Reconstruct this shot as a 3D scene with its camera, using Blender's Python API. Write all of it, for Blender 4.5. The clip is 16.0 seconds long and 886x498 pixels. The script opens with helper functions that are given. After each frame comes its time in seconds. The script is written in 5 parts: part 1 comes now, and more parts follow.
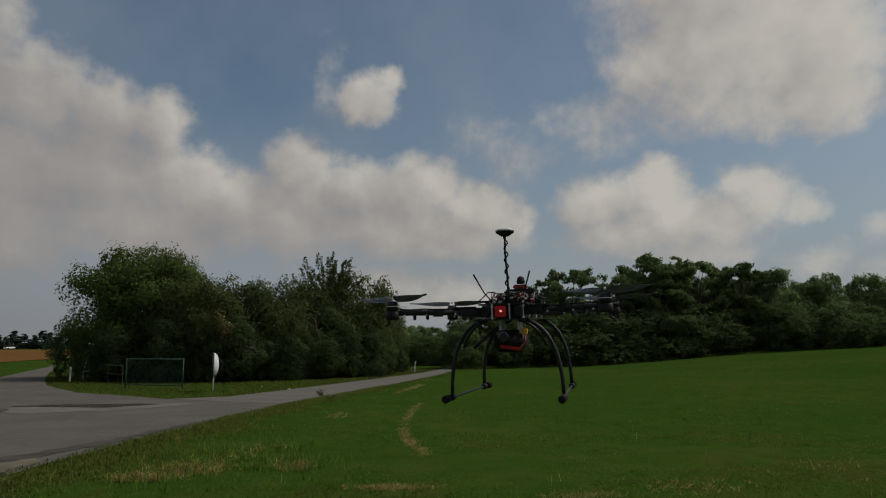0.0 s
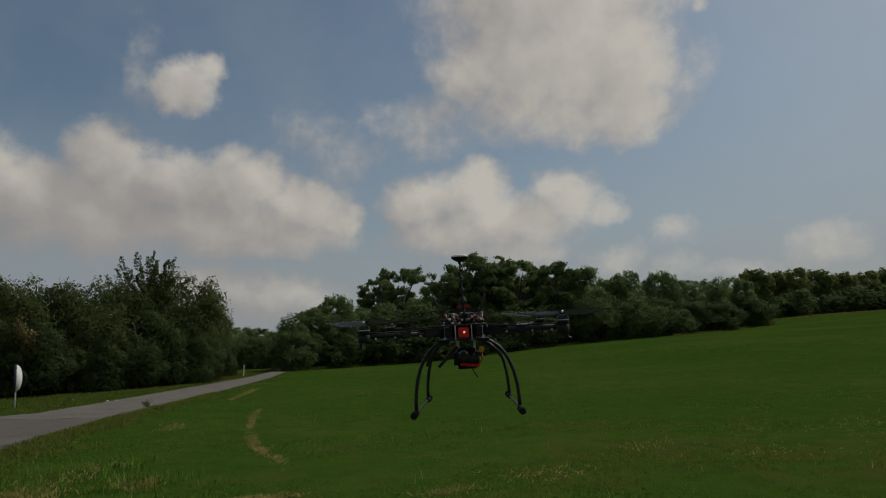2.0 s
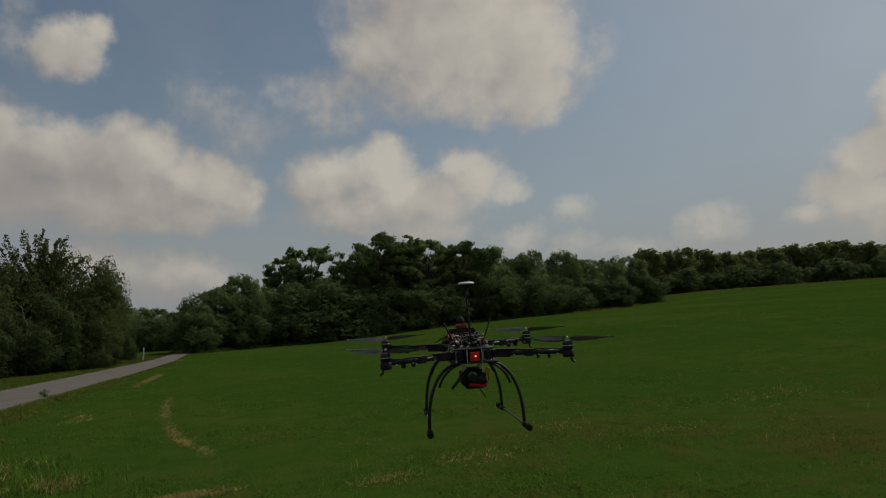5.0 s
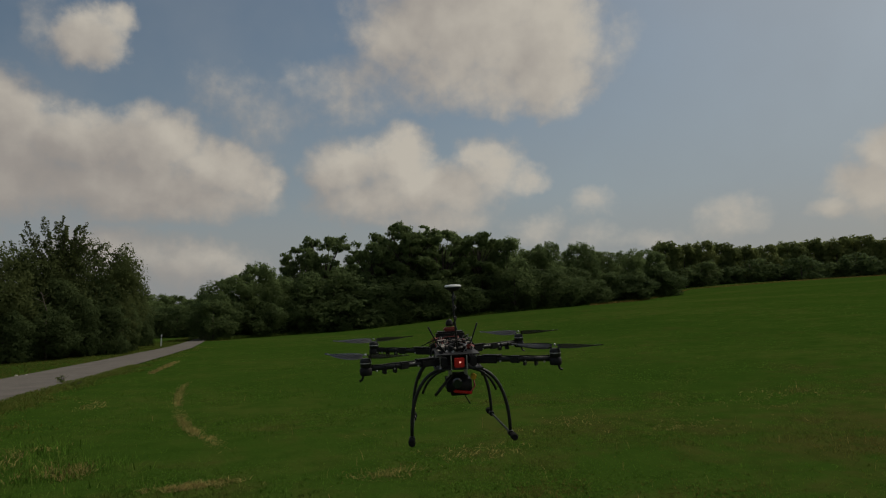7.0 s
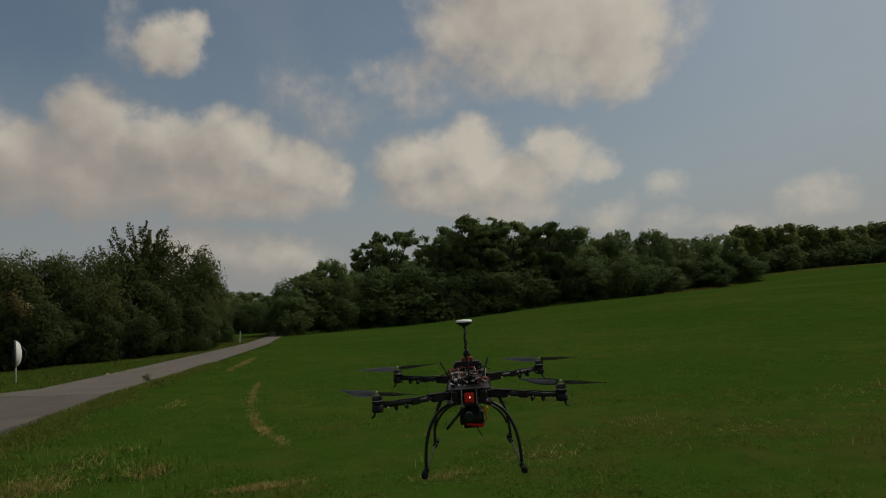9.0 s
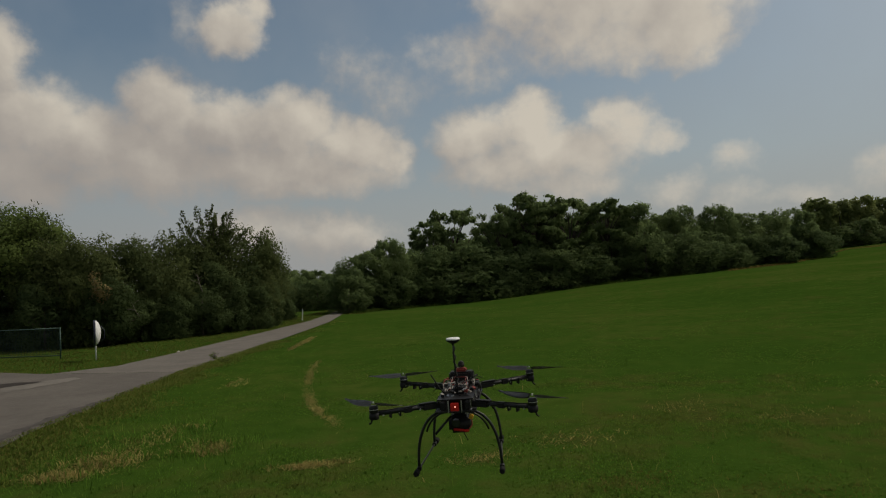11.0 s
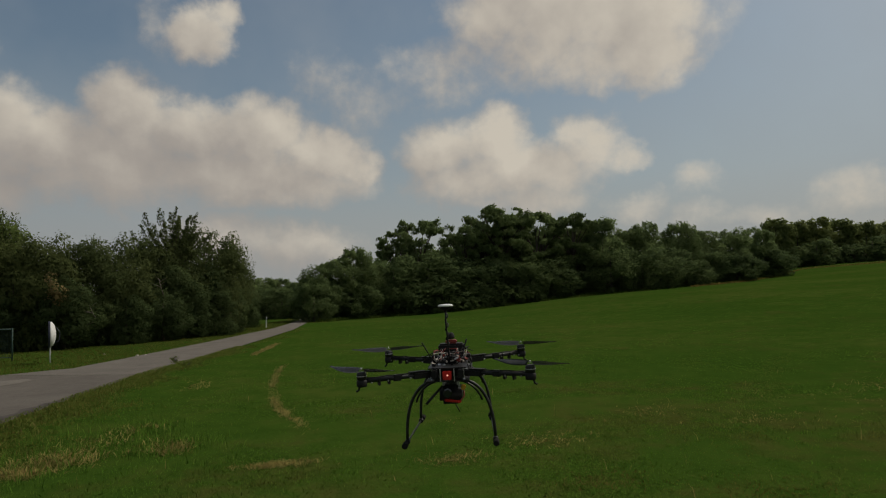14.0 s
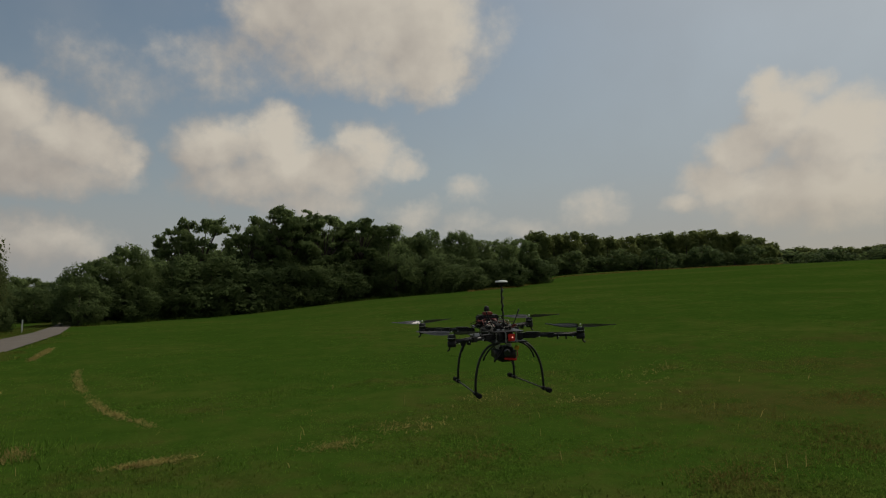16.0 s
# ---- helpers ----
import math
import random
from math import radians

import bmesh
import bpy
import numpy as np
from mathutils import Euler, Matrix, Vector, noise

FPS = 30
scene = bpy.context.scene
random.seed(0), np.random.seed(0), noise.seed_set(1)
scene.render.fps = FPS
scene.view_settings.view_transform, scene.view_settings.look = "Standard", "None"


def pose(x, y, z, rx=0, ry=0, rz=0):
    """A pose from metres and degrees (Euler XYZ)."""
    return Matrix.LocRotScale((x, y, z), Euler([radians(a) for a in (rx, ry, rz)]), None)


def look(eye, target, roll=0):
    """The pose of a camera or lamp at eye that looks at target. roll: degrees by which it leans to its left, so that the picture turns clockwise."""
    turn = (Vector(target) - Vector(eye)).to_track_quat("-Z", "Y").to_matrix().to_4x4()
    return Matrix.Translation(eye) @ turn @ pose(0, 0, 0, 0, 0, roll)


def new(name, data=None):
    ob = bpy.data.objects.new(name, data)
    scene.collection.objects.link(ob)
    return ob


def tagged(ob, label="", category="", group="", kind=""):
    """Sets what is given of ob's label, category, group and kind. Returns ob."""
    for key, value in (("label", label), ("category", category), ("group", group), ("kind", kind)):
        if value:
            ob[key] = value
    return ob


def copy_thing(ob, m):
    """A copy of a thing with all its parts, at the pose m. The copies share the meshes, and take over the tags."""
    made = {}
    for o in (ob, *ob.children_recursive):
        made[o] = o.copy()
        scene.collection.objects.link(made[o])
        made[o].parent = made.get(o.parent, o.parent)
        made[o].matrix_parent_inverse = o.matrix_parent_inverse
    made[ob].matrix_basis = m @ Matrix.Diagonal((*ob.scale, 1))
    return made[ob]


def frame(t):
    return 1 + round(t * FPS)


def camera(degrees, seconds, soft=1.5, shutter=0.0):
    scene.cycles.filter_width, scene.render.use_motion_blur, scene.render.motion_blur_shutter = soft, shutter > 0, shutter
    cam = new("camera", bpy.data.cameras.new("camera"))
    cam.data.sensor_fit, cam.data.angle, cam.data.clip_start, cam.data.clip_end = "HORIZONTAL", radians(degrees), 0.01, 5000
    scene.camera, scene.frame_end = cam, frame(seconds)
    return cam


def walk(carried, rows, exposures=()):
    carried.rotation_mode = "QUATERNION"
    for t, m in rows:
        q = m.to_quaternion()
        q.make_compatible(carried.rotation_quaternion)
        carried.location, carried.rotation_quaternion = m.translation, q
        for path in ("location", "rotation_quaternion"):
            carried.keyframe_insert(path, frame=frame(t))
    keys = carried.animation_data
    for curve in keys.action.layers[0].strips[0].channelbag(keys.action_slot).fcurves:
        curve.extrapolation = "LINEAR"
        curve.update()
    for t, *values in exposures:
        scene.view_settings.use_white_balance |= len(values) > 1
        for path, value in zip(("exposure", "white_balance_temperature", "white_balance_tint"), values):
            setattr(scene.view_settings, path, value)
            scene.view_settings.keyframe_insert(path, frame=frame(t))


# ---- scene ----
cam = camera(66.3, 16.0, soft=1.1)
PATH = [
    (0, pose(0.508, 0.278, 1.379, 98.02, -0.00, -0.01)),
    (0.5, pose(0.544, 0.004, 1.392, 97.09, 3.86, -3.76)),
    (1, pose(0.387, -0.065, 1.405, 98.20, 0.32, -5.64)),
    (1.5, pose(0.139, 0.031, 1.449, 97.54, 0.89, -12.72)),
    (2, pose(0.104, 0.184, 1.447, 97.65, 1.76, -14.42)),
    (2.5, pose(0.081, 0.384, 1.462, 97.15, 1.92, -16.78)),
    (3, pose(-0.135, 0.432, 1.499, 96.71, 1.57, -21.88)),
    (3.5, pose(-0.231, 0.268, 1.530, 96.90, 2.26, -22.67)),
    (4, pose(-0.257, 0.189, 1.537, 96.46, 2.53, -22.76)),
    (6.5, pose(-0.218, 0.108, 1.710, 94.72, 1.56, -21.54)),
    (7, pose(-0.133, 0.166, 1.646, 94.68, 1.53, -21.00)),
    (7.5, pose(-0.086, 0.190, 1.616, 94.68, 1.91, -19.98)),
    (8, pose(-0.076, 0.177, 1.570, 95.29, 2.35, -18.95)),
    (8.5, pose(-0.029, 0.101, 1.649, 95.14, 2.66, -17.20)),
    (9, pose(0.034, 0.028, 1.785, 94.13, 2.65, -14.99)),
    (9.5, pose(0.107, -0.111, 1.861, 93.11, 2.72, -12.61)),
    (12, pose(0.227, -0.444, 1.946, 92.26, 2.85, -9.72)),
    (12.5, pose(0.183, -0.510, 1.943, 92.34, 1.83, -11.19)),
    (13, pose(0.203, -0.478, 1.908, 92.65, 2.75, -11.89)),
    (13.5, pose(0.207, -0.295, 1.823, 92.49, 2.60, -12.23)),
    (14, pose(0.137, -0.180, 1.767, 93.31, 1.72, -12.80)),
    (14.5, pose(0.076, -0.162, 1.767, 92.94, 1.68, -13.70)),
    (15, pose(-0.136, -0.068, 1.759, 92.50, 2.72, -17.96)),
    (15.5, pose(-0.470, -0.071, 1.714, 92.96, 2.43, -23.92)),
    (16, pose(-1.088, -0.193, 1.685, 93.22, 1.07, -31.55)),
]
# the clip's camera drifts a little brighter and warmer as it settles on the meadow
walk(cam, PATH, exposures=[(0, -0.12, 6290, 10), (2.5, -0.16, 6360, 10), (4, -0.18, 6450, 10), (7.5, -0.18, 6660, 10), (8.5, -0.17, 6700, 10), (9.0, -0.17, 6740, 10), (9.5, 0.02, 6760, 10), (12, 0.03, 6790, 10), (15, 0.0, 6780, 10), (16, -0.01, 6760, 10)])

# ---- world: blue summer sky with broken cumulus ----
SUN_AZ, SUN_EL = 78.0, 50.0      # degrees from +y towards +x, and above the horizon
CLOUDS = {}
CLOUDS["small_cloud"] = [(-6.9, 20.2, 2.6, 2.1, 1), (-4.7, 21.7, 1.3, 1.3, 0.7), (-6.3, 21.6, 1.5, 1.4, 0.7), (-9.7, 22.4, 0.8, 2.2, 0.10), (-9.2, 20.4, 1.3, 1.6, 0.2)]
CLOUDS["left_bank"] = [(-12.2, 14.4, 3.2, 3.2, 1), (-7.6, 12.7, 4.4, 2.8, 1), (-2.2, 12.7, 4.3, 3.1, 1), (3.0, 11.4, 4.0, 2.4, 1), (5.6, 10.6, 2.4, 1.9, 0.8),
    (-4.0, 9.6, 9.5, 2.7, 0.95), (-13.0, 10.4, 5.4, 3.6, 1), (-17.4, 11.5, 4.4, 2.9, 1), (0.8, 8.8, 6.0, 1.8, 0.8)]
CLOUDS["far_left"] = [(-23.4, 17.0, 2.5, 2.7, 0.95), (-27.2, 17.4, 3.6, 3.0, 1), (-32.2, 18.4, 4.6, 3.6, 1), (-36.0, 22.0, 3.0, 4.0, 0.8), (-22.0, 12.9, 4.8, 3.2, 1),
    (-28.0, 13.0, 5.6, 4.2, 1), (-33.4, 12.0, 5.4, 4.8, 1), (-24.0, 9.3, 10.0, 3.0, 0.9), (-34.0, 8.0, 6.5, 3.8, 0.85)]
CLOUDS["wisp_a"] = [(5.6, 16.3, 3.8, 2.0, 0.24), (3.1, 17.8, 2.2, 1.4, 0.18), (6.2, 14.6, 2.0, 1.8, 0.18)]
CLOUDS["wisp_b"] = [(13.4, 17.6, 3.2, 2.4, 0.40), (10.6, 18.6, 2.4, 1.4, 0.22), (15.6, 19.5, 2.6, 1.9, 0.38), (19.5, 17.6, 4.0, 1.8, 0.30)]
CLOUDS["great_cloud"] = [(24.0, 23.2, 9.6, 4.6, 1), (29.3, 20.6, 5.6, 4.0, 1), (30.8, 18.2, 3.5, 3.0, 1), (30.9, 22.5, 3.2, 4.5, 1), (22.6, 19.6, 6.0, 2.8, 0.78), (17.2, 22.2, 4.0, 2.8, 0.9),
    (26.0, 17.8, 5.4, 2.2, 0.75), (25.0, 27.6, 11.0, 5.0, 1), (36.6, 20.9, 1.4, 1.4, 0.24), (35.2, 19.2, 1.4, 1.3, 0.30), (37.0, 25.2, 0.7, 0.8, 0.42)]
CLOUDS["middle_cloud"] = [(13.2, 11.5, 3.6, 2.5, 0.95), (17.6, 12.3, 3.1, 2.6, 0.95), (25.3, 11.5, 3.0, 2.4, 0.82), (28.0, 10.5, 2.1, 1.4, 0.6), (20.4, 9.6, 6.5, 2.5, 0.95),
    (15.6, 8.7, 5.6, 1.9, 0.8), (21.0, 7.1, 4.2, 1.6, 0.62)]
CLOUDS["low_clouds"] = [(33.7, 8.0, 1.7, 1.2, 0.36), (44.2, 6.4, 2.4, 1.5, 0.44), (44.9, 7.2, 1.2, 0.9, 0.36), (29.0, 6.0, 2.4, 1.4, 0.42), (33.3, 5.3, 2.0, 1.0, 0.30),
    (0.4, 3.9, 5.4, 1.9, 0.72), (-5.4, 4.6, 4.4, 2.1, 0.7), (38.5, 5.0, 3.0, 0.9, 0.3)]
CLOUDS["right_cloud"] = [(58.4, 12.4, 2.6, 2.8, 1), (57.4, 14.8, 1.6, 1.3, 0.8), (60.6, 14.2, 1.6, 1.2, 0.6), (55.8, 10.2, 2.9, 2.2, 1), (62.6, 10.6, 4.6, 3.0, 1), (54.4, 7.8, 3.2, 1.8, 0.9),
    (51.4, 6.5, 2.0, 0.9, 0.6), (61.0, 6.8, 8.5, 2.8, 0.95)]


def nd(tree, kind, **values):
    """A node with its settings and, by input number (i0, i1 ...), its links or values."""
    n = tree.nodes.new(kind)
    for key, value in values.items():
        if key[0] == "i" and key[1:].isdigit():
            socket = n.inputs[int(key[1:])]
            if isinstance(value, bpy.types.NodeSocket):
                tree.links.new(value, socket)
            else:
                socket.default_value = value
        elif key == "operation":
            n.operation = value
        elif key == "blend":
            n.data_type, n.blend_type = "RGBA", value
    return n


def m2(tree, op, a, b=0.0, c=0.0):
    return nd(tree, "ShaderNodeMath", operation=op, i0=a, i1=b, i2=c).outputs[0]


def ramp(tree, fac, *stops):
    n = tree.nodes.new("ShaderNodeValToRGB")
    tree.links.new(fac, n.inputs[0])
    els = n.color_ramp.elements
    while len(els) < len(stops):
        els.new(0.5)
    for e, (p, c) in zip(els, stops):
        e.position, e.color = p, (*c, 1) if len(c) == 3 else c
    return n.outputs[0]


def mixc(tree, fac, a, b, blend="MIX"):
    n = tree.nodes.new("ShaderNodeMix")
    n.data_type, n.blend_type = "RGBA", blend
    for s, v in ((n.inputs[0], fac), (n.inputs[6], a), (n.inputs[7], b)):
        if isinstance(v, bpy.types.NodeSocket):
            tree.links.new(v, s)
        else:
            s.default_value = v if isinstance(v, float) else (*v, 1)
    return n.outputs[2]


def noise_tex(tree, vec, scale, detail=4.0, rough=0.55):
    n = tree.nodes.new("ShaderNodeTexNoise")
    if vec is not None:
        tree.links.new(vec, n.inputs["Vector"])
    n.inputs["Scale"].default_value, n.inputs["Detail"].default_value, n.inputs["Roughness"].default_value = scale, detail, rough
    return n


def cloud_field():
    """Node group: azimuth and elevation in degrees to cloud density."""
    g = bpy.data.node_groups.new("cloud_field", "ShaderNodeTree")
    g.interface.new_socket("where", in_out="INPUT", socket_type="NodeSocketVector")
    g.interface.new_socket("density", in_out="OUTPUT", socket_type="NodeSocketFloat")
    gi, go = g.nodes.new("NodeGroupInput"), g.nodes.new("NodeGroupOutput")
    total = None
    for puffs in CLOUDS.values():
        for az, el, w, h, s in puffs:
            w, h = w * 1.16, h * 1.16
            v = nd(g, "ShaderNodeVectorMath", operation="MULTIPLY_ADD", i0=gi.outputs[0], i1=(1 / w, 1 / h, 0), i2=(-az / w, -el / h, 0)).outputs[0]
            d = nd(g, "ShaderNodeVectorMath", operation="DOT_PRODUCT", i0=v, i1=v).outputs["Value"]
            f = m2(g, "MULTIPLY_ADD", d, -s, s)
            total = f if total is None else m2(g, "SMOOTH_MAX", total, f, 0.25)
    g.links.new(m2(g, "MAXIMUM", total, -0.6), go.inputs[0])
    return g


def make_world():
    w = bpy.data.worlds.new("sky")
    scene.world = w
    w.use_nodes = True
    t = w.node_tree
    t.nodes.clear()
    out = t.nodes.new("ShaderNodeOutputWorld")
    direction = t.nodes.new("ShaderNodeTexCoord").outputs["Generated"]
    sky = t.nodes.new("ShaderNodeTexSky")
    sky.sky_type, sky.sun_disc = "NISHITA", False
    sky.sun_elevation, sky.sun_rotation = radians(SUN_EL), radians(SUN_AZ)
    sky.air_density, sky.dust_density, sky.ozone_density = 1.0, 2.0, 1.5
    sep = nd(t, "ShaderNodeSeparateXYZ", i0=direction).outputs
    az = m2(t, "MULTIPLY", m2(t, "ARCTAN2", sep[0], sep[1]), 57.2958)
    el = m2(t, "MULTIPLY", m2(t, "ARCSINE", sep[2]), 57.2958)
    where = nd(t, "ShaderNodeCombineXYZ", i0=az, i1=el).outputs[0]
    big = noise_tex(t, where, 0.16, 3, 0.5).outputs["Color"]
    fine = noise_tex(t, where, 0.40, 5, 0.60).outputs["Color"]
    half = (-0.5, -0.5, -0.5)
    w1 = nd(t, "ShaderNodeVectorMath", operation="ADD", i0=big, i1=half).outputs[0]
    w1 = nd(t, "ShaderNodeVectorMath", operation="MULTIPLY_ADD", i0=w1, i1=(2.6, 2.0, 0), i2=where).outputs[0]
    w2 = nd(t, "ShaderNodeVectorMath", operation="ADD", i0=fine, i1=half).outputs[0]
    w2 = nd(t, "ShaderNodeVectorMath", operation="MULTIPLY_ADD", i0=w2, i1=(2.6, 2.2, 0), i2=w1).outputs[0]
    field = cloud_field()

    def density(shift):
        at = nd(t, "ShaderNodeVectorMath", operation="ADD", i0=w2, i1=shift).outputs[0]
        n = t.nodes.new("ShaderNodeGroup")
        n.node_tree = field
        t.links.new(at, n.inputs[0])
        return n.outputs[0]

    here, lit = density((0, 0, 0)), density((1.9, 2.1, 0))
    # broken cumulus goes on round the rest of the sky
    side = nd(t, "ShaderNodeMapRange", i0=m2(t, "ABSOLUTE", m2(t, "SUBTRACT", az, 14.0)), i1=58.0, i2=76.0).outputs[0]
    over = nd(t, "ShaderNodeMapRange", i0=el, i1=36.0, i2=50.0).outputs[0]
    rest = m2(t, "MULTIPLY_ADD", noise_tex(t, direction, 3.2, 5, 0.55).outputs["Fac"], 6.0, -3.1)
    rest = m2(t, "SUBTRACT", rest, m2(t, "MULTIPLY_ADD", m2(t, "MAXIMUM", side, over), -4.0, 4.0))
    here = m2(t, "MAXIMUM", here, m2(t, "MINIMUM", rest, 0.9))
    puff = noise_tex(t, where, 0.5, 4, 0.5).outputs["Fac"]
    wool = noise_tex(t, where, 1.1, 6, 0.62).outputs["Fac"]
    body = m2(t, "ADD", here, m2(t, "MULTIPLY_ADD", puff, 0.7, -0.35))
    body = m2(t, "ADD", body, m2(t, "MULTIPLY_ADD", wool, 0.42, -0.21))
    mask = nd(t, "ShaderNodeMapRange", i0=body, i1=-0.18, i2=0.84, i3=0.0, i4=0.97)
    mask.interpolation_type = "SMOOTHSTEP"
    # light falls on the upper right of each cloud; thick undersides are grey
    relief = m2(t, "SUBTRACT", here, lit)
    tone = m2(t, "ADD", m2(t, "MULTIPLY_ADD", relief, 0.22, 0.58), m2(t, "MULTIPLY_ADD", puff, 0.26, -0.13))
    broad = noise_tex(t, where, 0.13, 2, 0.5).outputs["Fac"]
    tone = m2(t, "ADD", tone, m2(t, "MULTIPLY_ADD", broad, 0.45, -0.22))
    # thicker, greyer cloud away from the sun
    tone = m2(t, "ADD", tone, nd(t, "ShaderNodeMapRange", i0=az, i1=-32.0, i2=34.0, i3=-0.18, i4=0.17).outputs[0])
    cloud = ramp(t, tone, (0.12, (0.240, 0.224, 0.218)), (0.5, (0.347, 0.321, 0.296)), (0.85, (0.555, 0.518, 0.452)))
    # haze towards the horizon
    haze = nd(t, "ShaderNodeMapRange", i0=el, i1=0.0, i2=20.0, i3=0.78, i4=0.0)
    haze.interpolation_type = "SMOOTHSTEP"
    glare = nd(t, "ShaderNodeMapRange", i0=az, i1=24.0, i2=75.0, i3=0.0, i4=0.62).outputs[0]
    blue = mixc(t, 1.0, sky.outputs[0], (SKY_GAIN, SKY_GAIN * 1.02, SKY_GAIN * 0.92), "MULTIPLY")
    veil = nd(t, "ShaderNodeMapRange", i0=noise_tex(t, where, 0.07, 4, 0.55).outputs["Fac"], i1=0.36, i2=0.66, i3=0.02, i4=0.34).outputs[0]
    blue = mixc(t, veil, blue, (0.255, 0.290, 0.330))
    blue = mixc(t, glare, blue, (0.33, 0.375, 0.42))
    blue = mixc(t, haze.outputs[0], blue, (0.278, 0.310, 0.340))
    shade = mixc(t, mask.outputs[0], blue, cloud)
    murk = nd(t, "ShaderNodeMapRange", i0=el, i1=1.0, i2=9.0, i3=0.42, i4=0.0)
    west = nd(t, "ShaderNodeMapRange", i0=az, i1=-38.0, i2=-4.0).outputs[0]
    thick = m2(t, "MULTIPLY", murk.outputs[0], m2(t, "MULTIPLY_ADD", west, -0.7, 1.7))
    east = nd(t, "ShaderNodeMapRange", i0=az, i1=34.0, i2=62.0).outputs[0]
    thick = m2(t, "MULTIPLY", thick, m2(t, "MULTIPLY_ADD", east, 0.6, 1.0))
    low = mixc(t, east, mixc(t, west, (0.205, 0.203, 0.205), (0.322, 0.318, 0.308)), (0.400, 0.365, 0.295))
    shade = mixc(t, thick, shade, low)
    bg = nd(t, "ShaderNodeBackground", i0=shade, i1=1.0)
    t.links.new(bg.outputs[0], out.inputs[0])


SKY_GAIN = 0.070
make_world()
sun = new("sun", bpy.data.lights.new("sun", "SUN"))
sun.data.energy, sun.data.angle, sun.data.color = 2.3, radians(25), (1.0, 0.95, 0.86)
sx, sy, sz = (math.sin(radians(SUN_AZ)) * math.cos(radians(SUN_EL)), math.cos(radians(SUN_AZ)) * math.cos(radians(SUN_EL)), math.sin(radians(SUN_EL)))
sun.matrix_world = look((60 * sx, 60 * sy, 60 * sz), (0, 0, 0))


# ---- materials ----
def material(name, colour, rough=0.8, metal=0.0, vary=None, scale=4.0, bump=0.0, bump_scale=40.0, island=0.0, spec=0.3):
    """A principled material whose colour drifts towards vary in patches, with grain and, for loose pieces, a difference from piece to piece."""
    mat = bpy.data.materials.new(name)
    mat.use_nodes = True
    t = mat.node_tree
    p = t.nodes["Principled BSDF"]
    p.inputs["Roughness"].default_value, p.inputs["Metallic"].default_value = rough, metal
    p.inputs["Specular IOR Level"].default_value = spec
    where = t.nodes.new("ShaderNodeTexCoord").outputs["Object"]
    col = colour
    if vary:
        a = noise_tex(t, where, scale, 3).outputs["Fac"]
        b = noise_tex(t, where, scale * 9, 4).outputs["Fac"]
        f = nd(t, "ShaderNodeMapRange", i0=m2(t, "MULTIPLY_ADD", b, 0.45, m2(t, "MULTIPLY", a, 0.75)), i1=0.45, i2=0.78).outputs[0]
        col = mixc(t, f, colour, vary)
    if island:
        r = t.nodes.new("ShaderNodeNewGeometry").outputs["Random Per Island"]
        col = mixc(t, 1.0, col if not isinstance(col, tuple) else col, ramp(t, r, (0, (1 - island,) * 3), (1, (1 + island, 1 + island, 1.0))), "MULTIPLY")
    if isinstance(col, tuple):
        p.inputs["Base Color"].default_value = (*col, 1)
    else:
        t.links.new(col, p.inputs["Base Color"])
    if bump:
        n = noise_tex(t, where, bump_scale, 5).outputs["Fac"]
        b = nd(t, "ShaderNodeBump", i0=bump, i1=0.02)
        t.links.new(n, b.inputs["Height"])
        t.links.new(b.outputs[0], p.inputs["Normal"])
    return mat


def dry_drifts(t, where):
    """Where the meadow has dried: drifts a few metres wide with mottled borders, commoner away from the lane."""
    a = noise_tex(t, where, 0.28, 4, 0.6).outputs["Fac"]
    b = noise_tex(t, where, 1.9, 5, 0.68).outputs["Fac"]
    x = nd(t, "ShaderNodeSeparateXYZ", i0=where).outputs[0]
    away = nd(t, "ShaderNodeMapRange", i0=x, i1=0.0, i2=9.0, i3=0.0, i4=0.055).outputs[0]
    f = m2(t, "ADD", m2(t, "MULTIPLY_ADD", b, 0.45, m2(t, "MULTIPLY", a, 0.55)), away)
    y = nd(t, "ShaderNodeSeparateXYZ", i0=where).outputs[1]
    lush = nd(t, "ShaderNodeMapRange", i0=y, i1=7.0, i2=13.5, i3=0.0, i4=0.13).outputs[0]
    return nd(t, "ShaderNodeMapRange", i0=m2(t, "SUBTRACT", f, lush), i1=0.475, i2=0.62, i3=0.0, i4=1.0).outputs[0]


